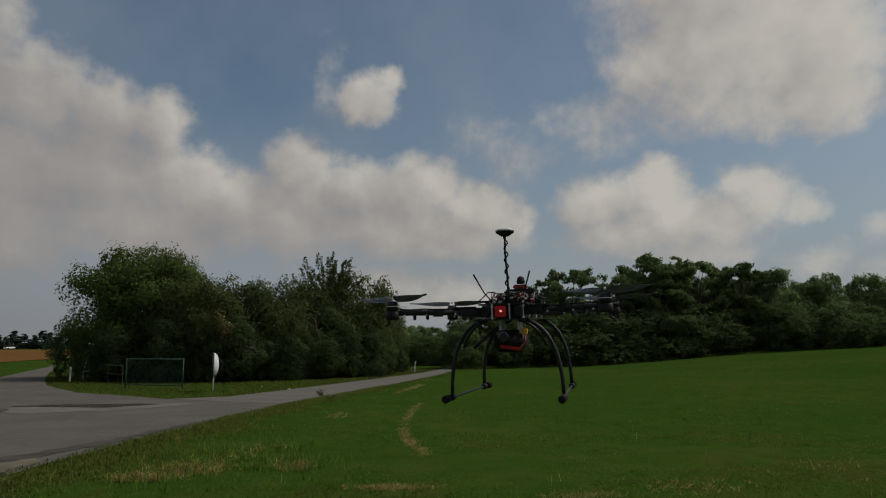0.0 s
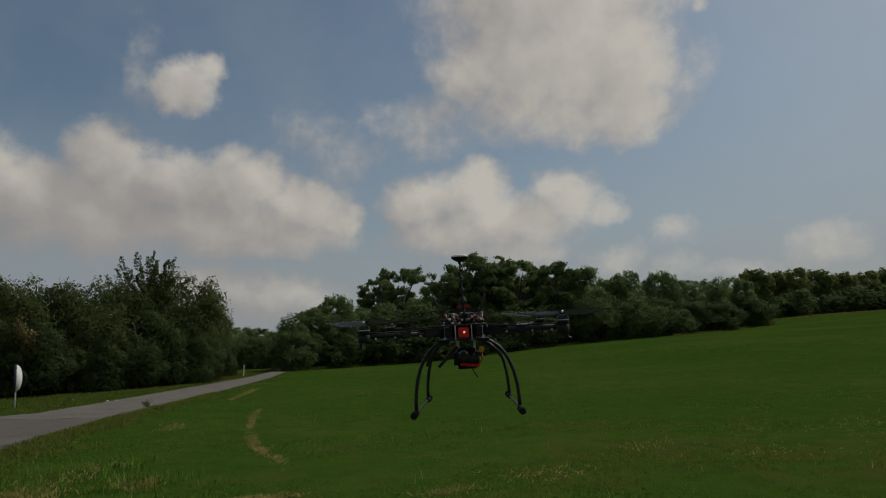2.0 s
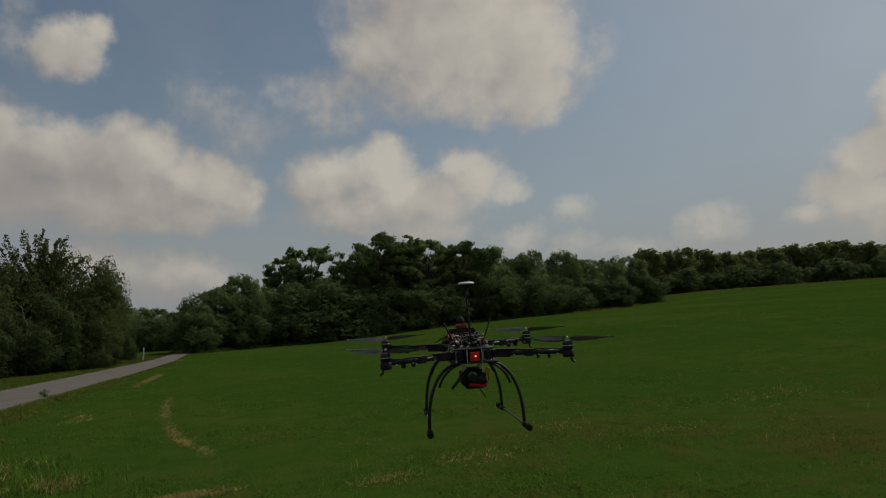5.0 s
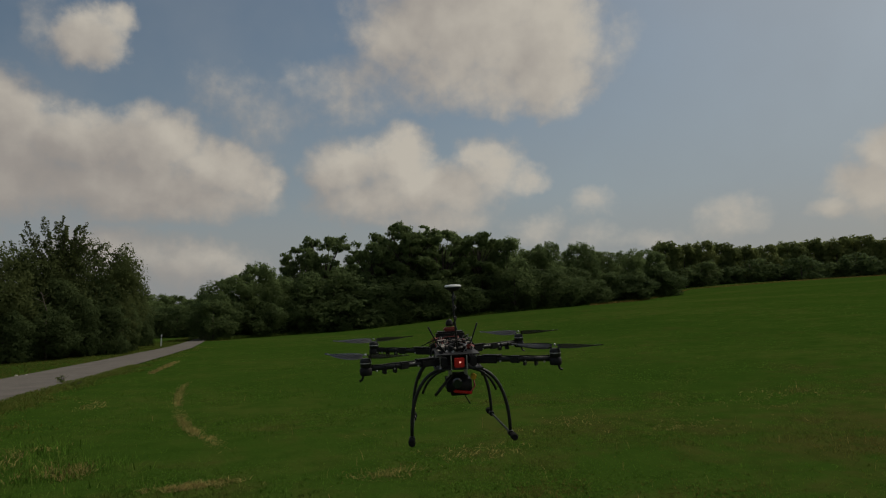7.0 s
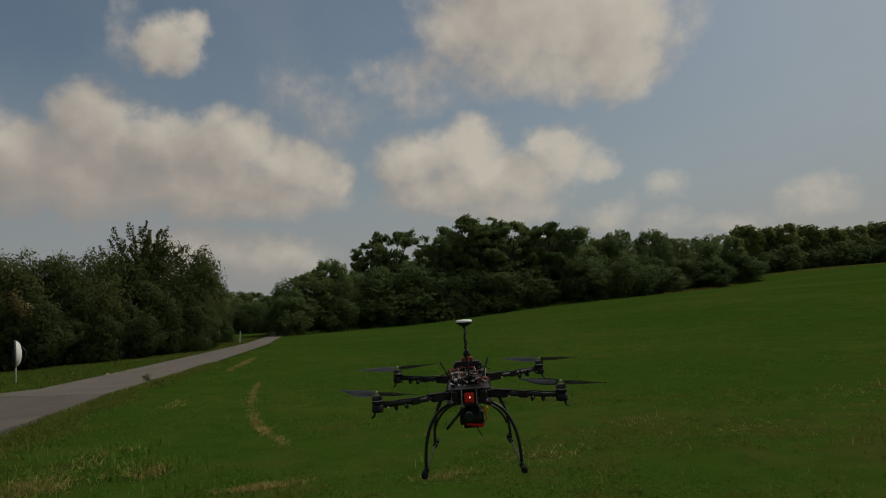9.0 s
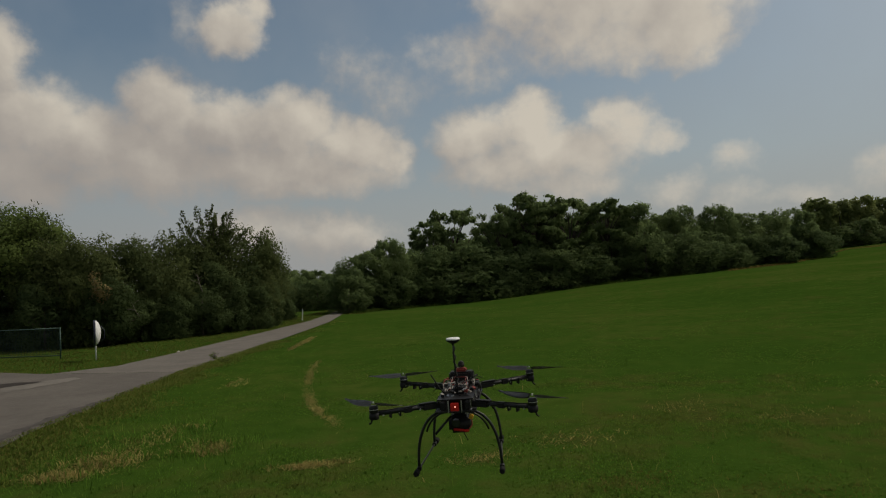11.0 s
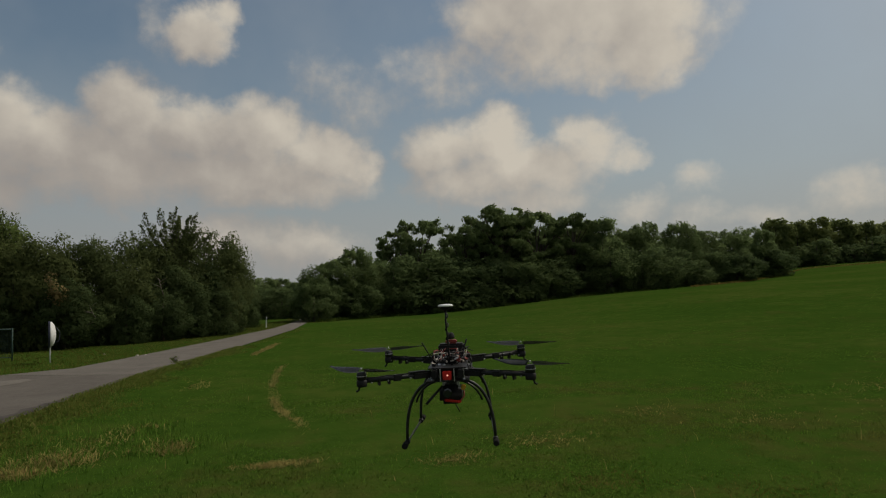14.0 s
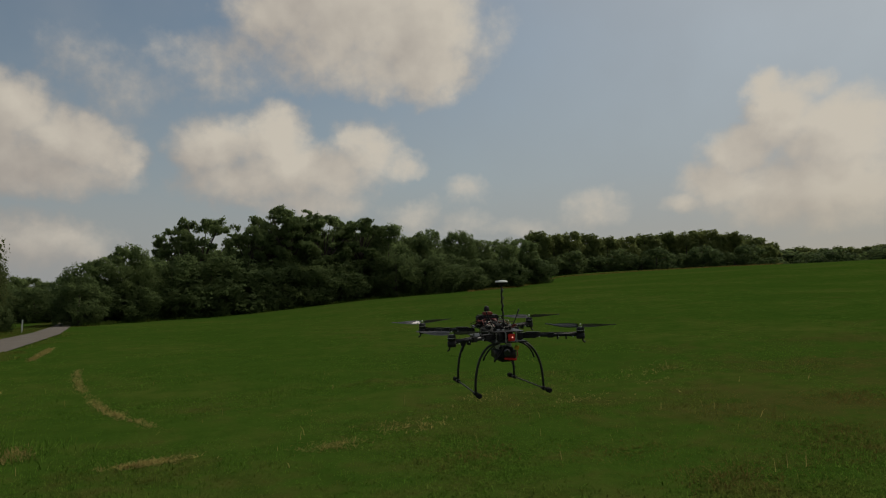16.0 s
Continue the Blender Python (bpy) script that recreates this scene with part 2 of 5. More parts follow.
def leaf_material(name, dark, light, dry=None, spec=0.03, thin=0.42, drift=None):
    """Foliage: colour by leaf, by plant and by height-free patches; thin leaves let a little light through."""
    mat = bpy.data.materials.new(name)
    mat.use_nodes = True
    t = mat.node_tree
    p = t.nodes["Principled BSDF"]
    p.inputs["Roughness"].default_value, p.inputs["Specular IOR Level"].default_value = 0.7, spec
    r = t.nodes.new("ShaderNodeNewGeometry").outputs["Random Per Island"]
    o = t.nodes.new("ShaderNodeObjectInfo").outputs["Random"]
    where = t.nodes.new("ShaderNodeTexCoord").outputs["Object"]
    patch = noise_tex(t, where, 0.9, 2).outputs["Fac"]
    f = m2(t, "MULTIPLY_ADD", r, 0.20, m2(t, "MULTIPLY_ADD", patch, 0.55, m2(t, "MULTIPLY_ADD", o, 0.4, -0.2)))
    col = mixc(t, f, dark, light)
    if dry:
        col = mixc(t, nd(t, "ShaderNodeMapRange", i0=r, i1=0.90, i2=1.0).outputs[0], col, dry)
    if drift:
        col = mixc(t, m2(t, "MULTIPLY", dry_drifts(t, where), 0.75), col, drift)
    t.links.new(col, p.inputs["Base Color"])
    tr = t.nodes.new("ShaderNodeBsdfTranslucent")
    t.links.new(col, tr.inputs[0])
    mix = nd(t, "ShaderNodeMixShader", i0=thin, i1=p.outputs[0], i2=tr.outputs[0])
    t.links.new(mix.outputs[0], t.nodes["Material Output"].inputs[0])
    return mat


def ground_material():
    """Mown meadow: fresh green with darker and yellower drifts, faint wheel marks and fine relief."""
    mat = bpy.data.materials.new("meadow_turf")
    mat.use_nodes = True
    t = mat.node_tree
    p = t.nodes["Principled BSDF"]
    p.inputs["Roughness"].default_value, p.inputs["Specular IOR Level"].default_value = 1.0, 0.0
    where = t.nodes.new("ShaderNodeTexCoord").outputs["Object"]
    a = noise_tex(t, where, 0.12, 4).outputs["Fac"]
    b = noise_tex(t, where, 1.1, 5, 0.65).outputs["Fac"]
    c = noise_tex(t, where, 14.0, 4, 0.7).outputs["Fac"]
    f = m2(t, "MULTIPLY_ADD", b, 0.55, m2(t, "MULTIPLY", a, 0.6))
    col = ramp(t, f, (0.34, (0.025, 0.057, 0.008)), (0.56, (0.036, 0.069, 0.010)), (0.74, (0.062, 0.080, 0.016)))
    spot = noise_tex(t, where, 2.6, 4, 0.6).outputs["Fac"]
    col = mixc(t, m2(t, "MULTIPLY", dry_drifts(t, where), 0.72), col, (0.064, 0.054, 0.017))
    col = mixc(t, nd(t, "ShaderNodeMapRange", i0=spot, i1=0.52, i2=0.38, i3=0.0, i4=0.42).outputs[0], col, (0.020, 0.046, 0.006))
    col = mixc(t, m2(t, "MULTIPLY", c, 0.35), col, (0.022, 0.050, 0.003))
    t.links.new(col, p.inputs["Base Color"])
    bp = nd(t, "ShaderNodeBump", i0=0.6, i1=0.03)
    t.links.new(c, bp.inputs["Height"])
    t.links.new(bp.outputs[0], p.inputs["Normal"])
    return mat


MEADOW = ground_material()
ASPHALT = material("worn_asphalt", (0.125, 0.110, 0.094), 0.95, spec=0.1, vary=(0.092, 0.081, 0.070), scale=0.6, bump=0.5, bump_scale=60)
PALE_ASPHALT = material("pale_asphalt", (0.155, 0.138, 0.118), 0.95, spec=0.1, vary=(0.115, 0.102, 0.088), scale=1.2, bump=0.5, bump_scale=60)
TAR_GREY = material("dark_asphalt", (0.052, 0.046, 0.040), 0.95, spec=0.1, vary=(0.085, 0.075, 0.066), scale=2)
TAR = material("tar_seam", (0.026, 0.021, 0.018), 0.95, spec=0.1, vary=(0.05, 0.042, 0.036), scale=3)
GRAVEL = material("verge_gravel", (0.17, 0.145, 0.115), 0.95, vary=(0.09, 0.075, 0.055), scale=3, bump=0.8, bump_scale=90, island=0.3)
CROP = material("ripe_grain", (0.165, 0.082, 0.028), 0.95, spec=0.0, vary=(0.11, 0.062, 0.022), scale=0.15, bump=0.6, bump_scale=9)
GRASS = leaf_material("grass_blades", (0.085, 0.177, 0.023), (0.140, 0.238, 0.036), (0.180, 0.240, 0.050), 0.0, 0.5, drift=(0.140, 0.122, 0.034))
DRY_GRASS = leaf_material("dry_grass", (0.330, 0.270, 0.090), (0.560, 0.450, 0.160), None, 0.0, 0.5)
VERGE = leaf_material("verge_grass", (0.100, 0.160, 0.026), (0.195, 0.205, 0.048), (0.250, 0.220, 0.075), 0.0, 0.5)
VERGE_BROWN = leaf_material("brown_grass", (0.190, 0.160, 0.040), (0.310, 0.240, 0.070), None, 0.0, 0.5)
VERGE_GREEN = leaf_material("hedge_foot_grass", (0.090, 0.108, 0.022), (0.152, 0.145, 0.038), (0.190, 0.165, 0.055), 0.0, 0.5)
FRINGE_DRY = leaf_material("seeding_grass", (0.13, 0.105, 0.030), (0.23, 0.175, 0.055), None, 0.0, 0.5)
FRINGE = leaf_material("fringe_grass", (0.050, 0.088, 0.014), (0.085, 0.115, 0.026), (0.15, 0.14, 0.05), 0.0, 0.45)
LEAF = leaf_material("broad_leaves", (0.118, 0.166, 0.064), (0.178, 0.224, 0.082), thin=0.6)
# darker than the tree leaves, as a painted shade beneath the crowns
LEAF_UNDER_SHADED = leaf_material("shaded_undergrowth_leaves", (0.082, 0.120, 0.047), (0.124, 0.164, 0.058), thin=0.6)
LEAF_TREE = leaf_material("light_tree_leaves", (0.075, 0.112, 0.030), (0.135, 0.170, 0.048))
# hedge leaves coloured darker to carry the shade of the overhang
LEAF_BUSH_SHADED = leaf_material("shaded_hedge_leaves", (0.050, 0.074, 0.028), (0.088, 0.116, 0.041), thin=0.48)
LEAF_BUSH = leaf_material("hedge_leaves", (0.060, 0.080, 0.029), (0.104, 0.122, 0.040), thin=0.48)
# olive leaves brightened so that their colour carries the distance haze
LEAF_FAR_HAZE = leaf_material("hazy_far_leaves", (0.130, 0.165, 0.056), (0.215, 0.240, 0.078), thin=0.55)
# dark needles lifted in colour to imitate haze over the far row
NEEDLE_HAZE = leaf_material("hazy_conifer_needles", (0.030, 0.048, 0.032), (0.055, 0.078, 0.046))
BARK = material("bark", (0.085, 0.068, 0.052), 0.95, vary=(0.045, 0.038, 0.030), scale=3, bump=0.8, bump_scale=18)
WHITE_PAINT = material("white_paint", (0.72, 0.72, 0.70), 0.5, vary=(0.55, 0.54, 0.50), scale=5)
NAVY = material("dark_sign_back", (0.035, 0.04, 0.06), 0.6, vary=(0.02, 0.02, 0.03), scale=6)
GALVANISED = material("galvanised_steel", (0.36, 0.36, 0.35), 0.55, 0.7, vary=(0.25, 0.25, 0.24), scale=7)
GREEN_WIRE = material("green_fence_coating", (0.022, 0.050, 0.036), 0.6, vary=(0.03, 0.06, 0.045), scale=5)
MESH_GREEN = material("fence_netting", (0.014, 0.030, 0.022), 0.8, vary=(0.022, 0.040, 0.03), scale=4)
CARBON = material("carbon_fibre", (0.010, 0.010, 0.010), 0.42, vary=(0.017, 0.016, 0.015), scale=60, spec=0.3)
BLACK = material("black_plastic", (0.011, 0.011, 0.012), 0.5, vary=(0.020, 0.018, 0.016), scale=40, spec=0.15)
RUBBER = material("foam_rubber", (0.013, 0.013, 0.012), 0.95, vary=(0.020, 0.019, 0.018), scale=50, spec=0.05)
PROP = material("grey_propeller", (0.060, 0.060, 0.058), 0.22, vary=(0.085, 0.085, 0.082), scale=20, spec=0.9)
RED = material("red_plate", (0.60, 0.022, 0.016), 0.5, vary=(0.46, 0.018, 0.012), scale=30)
RED_DARK = material("dark_red_plastic", (0.21, 0.028, 0.020), 0.55, vary=(0.16, 0.03, 0.02), scale=40)
YELLOW = material("yellow_plug", (0.65, 0.36, 0.03), 0.5)
ALU = material("aluminium", (0.55, 0.55, 0.56), 0.35, 0.9, vary=(0.42, 0.42, 0.43), scale=40)
PALE_PCB = material("pale_board", (0.38, 0.34, 0.28), 0.6, vary=(0.22, 0.20, 0.18), scale=60)
GLASS_LENS = material("lens_glass", (0.01, 0.012, 0.02), 0.08, spec=0.8)
RAIL = material("pale_green_rail", (0.11, 0.17, 0.14), 0.6, vary=(0.07, 0.12, 0.10), scale=6)
LED = material("red_led", (0.8, 0.4, 0.35), 0.4)
LED.node_tree.nodes["Principled BSDF"].inputs["Emission Color"].default_value = (1.0, 0.45, 0.35, 1)
LED.node_tree.nodes["Principled BSDF"].inputs["Emission Strength"].default_value = 0.8
CAR_PAINT = material("white_car_paint", (0.75, 0.75, 0.74), 0.25, spec=0.6)
BRICK = material("rust_red_mast", (0.35, 0.16, 0.12), 0.8)


# ---- mesh helpers ----
def part(name, bm, mat, parent=None, label=""):
    """Links a bmesh, or (vertices, faces), as one mesh object under a thing."""
    me = bpy.data.meshes.new(name)
    if isinstance(bm, tuple):
        me.from_pydata(bm[0], [], bm[1])
    else:
        bmesh.ops.recalc_face_normals(bm, faces=bm.faces)
        bm.to_mesh(me)
        bm.free()
    me.materials.append(mat)
    ob = new(name, me)
    ob.parent = parent
    if label:
        ob["label"] = label
    return ob


def smooth(ob):
    ob.data.polygons.foreach_set("use_smooth", [True] * len(ob.data.polygons))
    return ob


def box(bm, size, at=(0, 0, 0), turn=(0, 0, 0), bevel=0.0):
    made = bmesh.ops.create_cube(bm, size=1, matrix=pose(*at, *turn) @ Matrix.Diagonal((*size, 1)))
    if bevel:
        edges = {e for v in made["verts"] for e in v.link_edges}
        bmesh.ops.bevel(bm, geom=list(edges), offset=bevel, segments=2, affect="EDGES")
    return bm


def lathe(bm, profile, m=Matrix(), n=16):
    """Turns (radius, height) rows about z."""
    rings = []
    for r, z in profile:
        rings.append([bm.verts.new(m @ Vector((r * math.cos(2 * math.pi * i / n), r * math.sin(2 * math.pi * i / n), z))) for i in range(n)])
    for a, b in zip(rings, rings[1:]):
        for i in range(n):
            bm.faces.new((a[i], a[(i + 1) % n], b[(i + 1) % n], b[i]))
    bm.faces.new(rings[0][::-1])
    bm.faces.new(rings[-1])
    return bm


def tube(bm, points, radii, n=8):
    """A round rod along points."""
    pts = [Vector(p) for p in points]
    radii = [radii] * len(pts) if isinstance(radii, (int, float)) else radii
    rings = []
    side = None
    for i, p in enumerate(pts):
        d = (pts[min(i + 1, len(pts) - 1)] - pts[max(i - 1, 0)]).normalized()
        side = (side - d * side.dot(d)).normalized() if side and (side - d * side.dot(d)).length > 1e-4 else d.orthogonal().normalized()
        up = d.cross(side)
        rings.append([bm.verts.new(p + radii[i] * (side * math.cos(2 * math.pi * k / n) + up * math.sin(2 * math.pi * k / n))) for k in range(n)])
    for a, b in zip(rings, rings[1:]):
        for k in range(n):
            bm.faces.new((a[k], a[(k + 1) % n], b[(k + 1) % n], b[k]))
    bm.faces.new(rings[0][::-1])
    bm.faces.new(rings[-1])
    return bm


def thing(name, at, turn=0.0, label="", category="", group="", kind="", scale=1.0):
    e = new(name)
    e.empty_display_size = 0.2
    e.location, e.rotation_euler, e.scale = at, (0, 0, radians(turn)), (scale,) * 3
    return tagged(e, label, category, group, kind)


# ---- the lie of the land ----
RISE_X = [-5000, 8, 15, 21, 27, 34, 42, 51, 58, 78, 91, 105, 118, 135, 170, 5000]
RISE_Z = [0, 0, 0.20, 0.72, 1.15, 1.50, 1.78, 2.10, 2.55, 3.6, 4.45, 5.0, 5.3, 5.4, 5.0, 5.0]


def height(x, y):
    """Ground height: level by the lane, dipping a little along it, rising over the meadow to a low crest."""
    x, y = np.asarray(x, float), np.asarray(y, float)
    rise = sum(np.interp(x + d, RISE_X, RISE_Z) for d in (-4, -2, 0, 2, 4)) / 5
    fade = np.clip((y - 2) / 40, 0.0, 1.0)
    far = np.clip((y - 85 - np.maximum(0, 110 - x) * 0.8) / 60, 0, 1)
    return rise * (0.35 + 0.65 * fade) * (1 - 0.75 * far) - 0.55 * np.clip(y / 60, 0, 1) ** 1.5


def hz(x, y):
    return float(height(x, y))


def spaced(stops):
    return np.concatenate([np.arange(a, b, s) for a, b, s in stops] + [[stops[-1][1]]])


def make_ground():
    xs = spaced([(-3000, -400, 260), (-400, -80, 40), (-80, -24, 4), (-24, 32, 0.7), (32, 150, 2.5), (150, 400, 25), (400, 3000, 260)])
    ys = spaced([(-3000, -200, 280), (-200, -20, 20), (-20, 2, 2), (2, 40, 0.7), (40, 160, 2.5), (160, 400, 24), (400, 3200, 280)])
    gx, gy = np.meshgrid(xs, ys)
    bumps = np.array([noise.noise((a * 0.6, b * 0.6, 0)) for a, b in zip(gx.ravel(), gy.ravel())]).reshape(gx.shape) * 0.035
    near = (np.abs(gx) < 60) & (gy > -20) & (gy < 90)
    lane = (gx < -0.5) & (gy < 50)
    gz = height(gx, gy) + np.where(near & ~lane, bumps, 0)
    n, m = gx.shape
    verts = np.stack([gx, gy, gz], -1).reshape(-1, 3).tolist()
    faces = [(r * m + c, r * m + c + 1, (r + 1) * m + c + 1, (r + 1) * m + c) for r in range(n - 1) for c in range(m - 1)]
    return tagged(smooth(part("ground", (verts, faces), MEADOW)), "green mown meadow rising gently to a crest", "meadow", kind="structure")


make_ground()


def ribbon(name, rows, mat, lift, label, category, across=6, steps=5, ragged=0.10, grain=1.7):
    """A strip laid on the land between pairs of edge points."""
    verts, faces = [], []
    fine = []
    for (a, b), (c, d) in zip(rows, rows[1:]):
        for k in range(steps):
            f = k / steps
            fine.append((Vector(a).lerp(Vector(c), f), Vector(b).lerp(Vector(d), f)))
    fine.append((Vector(rows[-1][0]), Vector(rows[-1][1])))
    for j, (a, b) in enumerate(fine):
        for i in range(across + 1):
            p = a.lerp(b, i / across)
            wob = 0.0
            if i in (0, across):
                wob = ragged * (noise.noise((p.x * grain, p.y * grain, 3.0 + i)) + 0.6 * noise.noise((p.x * grain * 3, p.y * grain * 3, 5.0 + i)))
            q = p + (b - a).normalized() * wob if (b - a).length > 0.01 else p
            verts.append((q.x, q.y, hz(q.x, q.y) + lift))
    w = across + 1
    for j in range(len(fine) - 1):
        for i in range(across):
            faces.append((j * w + i, j * w + i + 1, (j + 1) * w + i + 1, (j + 1) * w + i))
    return tagged(part(name, (verts, faces), mat), label, category, kind="structure")


def left_edge(y):
    return -21.3 + (34.2 - y) * 0.483


near_edge = [(2, -4.2), (8, -4.2), (11, -4.05), (13, -3.85), (15, -3.65), (17.3, -3.35)]
ribbon("road", [((-15, -60), (-9, -60)), ((-11.5, -20), (-5.6, -20)), ((-9.4, -2), (-4.3, -2)), ((-8.9, 3), (-4.25, 3))] + [((left_edge(y), y), (x, y)) for y, x in near_edge[1:]] + [((left_edge(19.0), 19.0), (-6.9, 19.0))] +
       [((left_edge(y), y), (x, y)) for y, x in [(20.8, -9.3), (21.8, -10.9), (26.4, -14.5), (34.2, -19.1), (48.7, -26.9), (75, -41.2), (140, -73)]],
       ASPHALT, 0.018, "worn grey asphalt road with a junction", "road", across=10)
ribbon("lane", [((-6.92, 19.02), (-3.34, 17.28)), ((-5.6, 20.0), (-3.1, 18.7)), ((-4.75, 23.0), (-2.45, 21.7)), ((-2.9, 31.0), (-1.35, 27.6)),
                ((-0.75, 41.5), (0.35, 38.2)), ((0.1, 48.6), (1.0, 45.0)), ((0.95, 57), (1.75, 54)), ((1.6, 68), (2.4, 66))],
       PALE_ASPHALT, 0.022, "narrow pale asphalt lane leading to the trees", "lane", across=5)
PATCH = material("repaired_asphalt", (0.175, 0.157, 0.133), 0.95, spec=0.1, vary=(0.13, 0.116, 0.10), scale=0.8, bump=0.5, bump_scale=60)
ribbon("road_patch", [((-9.45, 16.2), (-9.1, 15.3)), ((-9.0, 16.55), (-8.5, 14.8)), ((-8.4, 16.7), (-7.4, 15.1)), ((-7.2, 17.0), (-6.2, 16.0)), ((-5.9, 17.7), (-5.6, 17.3))],
       PATCH, 0.023, "pale repaired asphalt patch in the road", "road patch", steps=14, ragged=0.18)
ribbon("tar_seam", [((-9.7, 16.60), (-9.6, 16.50)), ((-9.2, 16.85), (-9.0, 16.45)), ((-8.56, 17.10), (-8.05, 16.25)), ((-7.8, 17.25), (-7.25, 16.20)), ((-7.4, 17.30), (-6.95, 16.55)), ((-6.6, 17.35), (-6.4, 17.2))],
       TAR, 0.0255, "dark tar seam across the road", "tar seam", across=3, steps=14, ragged=0.16, grain=2.2)
ribbon("tar_seam", [((-9.9, 15.9), (-9.3, 15.9)), ((-8.9, 14.0), (-8.3, 13.9)), ((-7.9, 12.2), (-7.2, 12.0)), ((-7.1, 11.2), (-6.5, 11.1))],
       TAR_GREY, 0.0265, "dark resurfaced strip along the road", "tar seam", across=3, steps=10, ragged=0.15)
ribbon("tar_seam", [((-5.5, 8.4), (-5.4, 8.2)), ((-4.85, 9.1), (-4.6, 8.85)), ((-4.52, 10.3), (-4.26, 10.2)), ((-4.33, 11.4), (-4.15, 11.4)), ((-4.12, 12.6), (-3.92, 12.6)), ((-3.85, 13.9), (-3.74, 13.9))],
       TAR_GREY, 0.0255, "dark broken asphalt edge beside the verge", "tar seam", across=3, steps=14, ragged=0.12, grain=2.6)
ribbon("verge_gravel", [((-5.75, -20), (-5.5, -20)), ((-4.7, -2), (-4.2, -2)), ((-4.8, 3), (-4.1, 3)), ((-4.95, 6), (-4.1, 6)), ((-4.85, 8.0), (-4.35, 8.0)), ((-4.6, 9.0), (-4.5, 9.0))],
       GRAVEL, 0.0235, "brown gravel along the edge of the road", "gravel", across=4, steps=12, ragged=0.18)
ribbon("grain_field", [((-300, 66), (-45, 66)), ((-300, 100), (left_edge(100) - 0.8, 100)), ((-420, 160), (left_edge(160) - 1, 160)), ((-600, 260), (left_edge(260) - 1, 260))],
       CROP, 0.05, "ripe orange-brown grain field beside the road", "grain field", across=8)


# ---- grass ----
def blades(name, spots, mat, size, label, category, kind="stuff", lean=0.5, width=0.12, per=4, soft=True, least=0.05):
    """Tufts of tapered blades, each bent at mid height, in one mesh."""
    rng = np.random.default_rng(len(spots))
    pts = np.repeat(np.asarray(spots, float), per, axis=0)
    n = len(pts)
    pts = pts + rng.normal(0, size * 0.35, (n, 2))
    ang, ln = rng.uniform(0, 2 * np.pi, n), size * rng.uniform(0.5, 1.25, n)
    wid = ln * width * rng.uniform(0.7, 1.3, n)
    tilt = rng.uniform(least, lean, n)
    z = height(pts[:, 0], pts[:, 1])
    face = rng.uniform(0, 2 * np.pi, n)
    dx, dy = np.cos(ang), np.sin(ang)
    wx, wy = np.cos(face) * wid, np.sin(face) * wid
    base = np.stack([pts[:, 0], pts[:, 1], z - 0.01], 1)
    mid = base + np.stack([dx * ln * tilt * 0.35, dy * ln * tilt * 0.35, ln * np.maximum(0.2, 0.62 - 0.18 * tilt)], 1)
    tip = base + np.stack([dx * ln * tilt, dy * ln * tilt, ln * np.maximum(0.12, 1 - 0.42 * tilt)], 1)
    w = np.stack([wx, wy, np.zeros(n)], 1)
    v = np.stack([base - w, base + w, mid + w * 0.7, mid - w * 0.7, tip], 1).reshape(-1, 3)
    me = bpy.data.meshes.new(name)
    k = np.arange(n) * 5
    loops = np.stack([k, k + 1, k + 2, k + 3, k + 3, k + 2, k + 4], 1).ravel()
    me.vertices.add(len(v))
    me.vertices.foreach_set("co", v.ravel())
    me.loops.add(len(loops))
    me.loops.foreach_set("vertex_index", loops)
    me.polygons.add(2 * n)
    starts = np.stack([np.arange(n) * 7, np.arange(n) * 7 + 4], 1).ravel()
    me.polygons.foreach_set("loop_start", starts)
    me.update(calc_edges=True)
    me.materials.append(mat)
    if soft:                         # a sward shades as one surface
        nv = rng.normal(0, 0.16, (n, 3)) + (0, 0, 1)
        nv = np.repeat(nv / np.linalg.norm(nv, axis=1)[:, None], 5, axis=0)
        me.polygons.foreach_set("use_smooth", np.ones(2 * n, bool))
        me.normals_split_custom_set_from_vertices(nv)
    return tagged(new(name, me), label, category, kind=kind)


def scatter(n, x0, x1, y0, y1, seed, keep):
    rng = np.random.default_rng(seed)
    p = np.stack([rng.uniform(x0, x1, n), rng.uniform(y0, y1, n)], 1)
    return p[keep(p[:, 0], p[:, 1])]


def lane_edge(y):
    return np.interp(y, [2, 8, 11, 13, 15, 17.3, 18.7, 21.7, 27.6, 38.2, 45, 54], [-4.2, -4.15, -4.0, -3.8, -3.6, -3.3, -3.05, -2.4, -1.3, 0.40, 1.05, 1.8])


def fan(x, y):
    return (x > lane_edge(y) + 0.05) & (np.abs(np.arctan2(x, y) - radians(14)) < radians(53))


def polar(n, r0, r1, seed):
    """Spots over the open meadow, thinning out evenly with distance."""
    rng = np.random.default_rng(seed)
    r, a = r0 * (r1 / r0) ** rng.uniform(0, 1, n), radians(14) + rng.uniform(-1, 1, n) * radians(55)
    p = np.stack([r * np.sin(a), r * np.cos(a)], 1)
    return p[p[:, 0] > lane_edge(p[:, 1]) + 0.05]


blades("grass", polar(75000, 4.3, 12, 1), GRASS, 0.026, "short green meadow grass", "grass", per=3, lean=2.2)
blades("grass", polar(60000, 11, 46, 2), GRASS, 0.034, "short green meadow grass", "grass", per=2, width=0.16, lean=2.2)
blades("grass", scatter(30000, -4.2, 9, -7, 4.6, 8, lambda x, y: (x > -4.2 + 0.01 * y) & (np.hypot(x, y) < 9)), GRASS, 0.028, "short green meadow grass", "grass", per=3, lean=2.2)
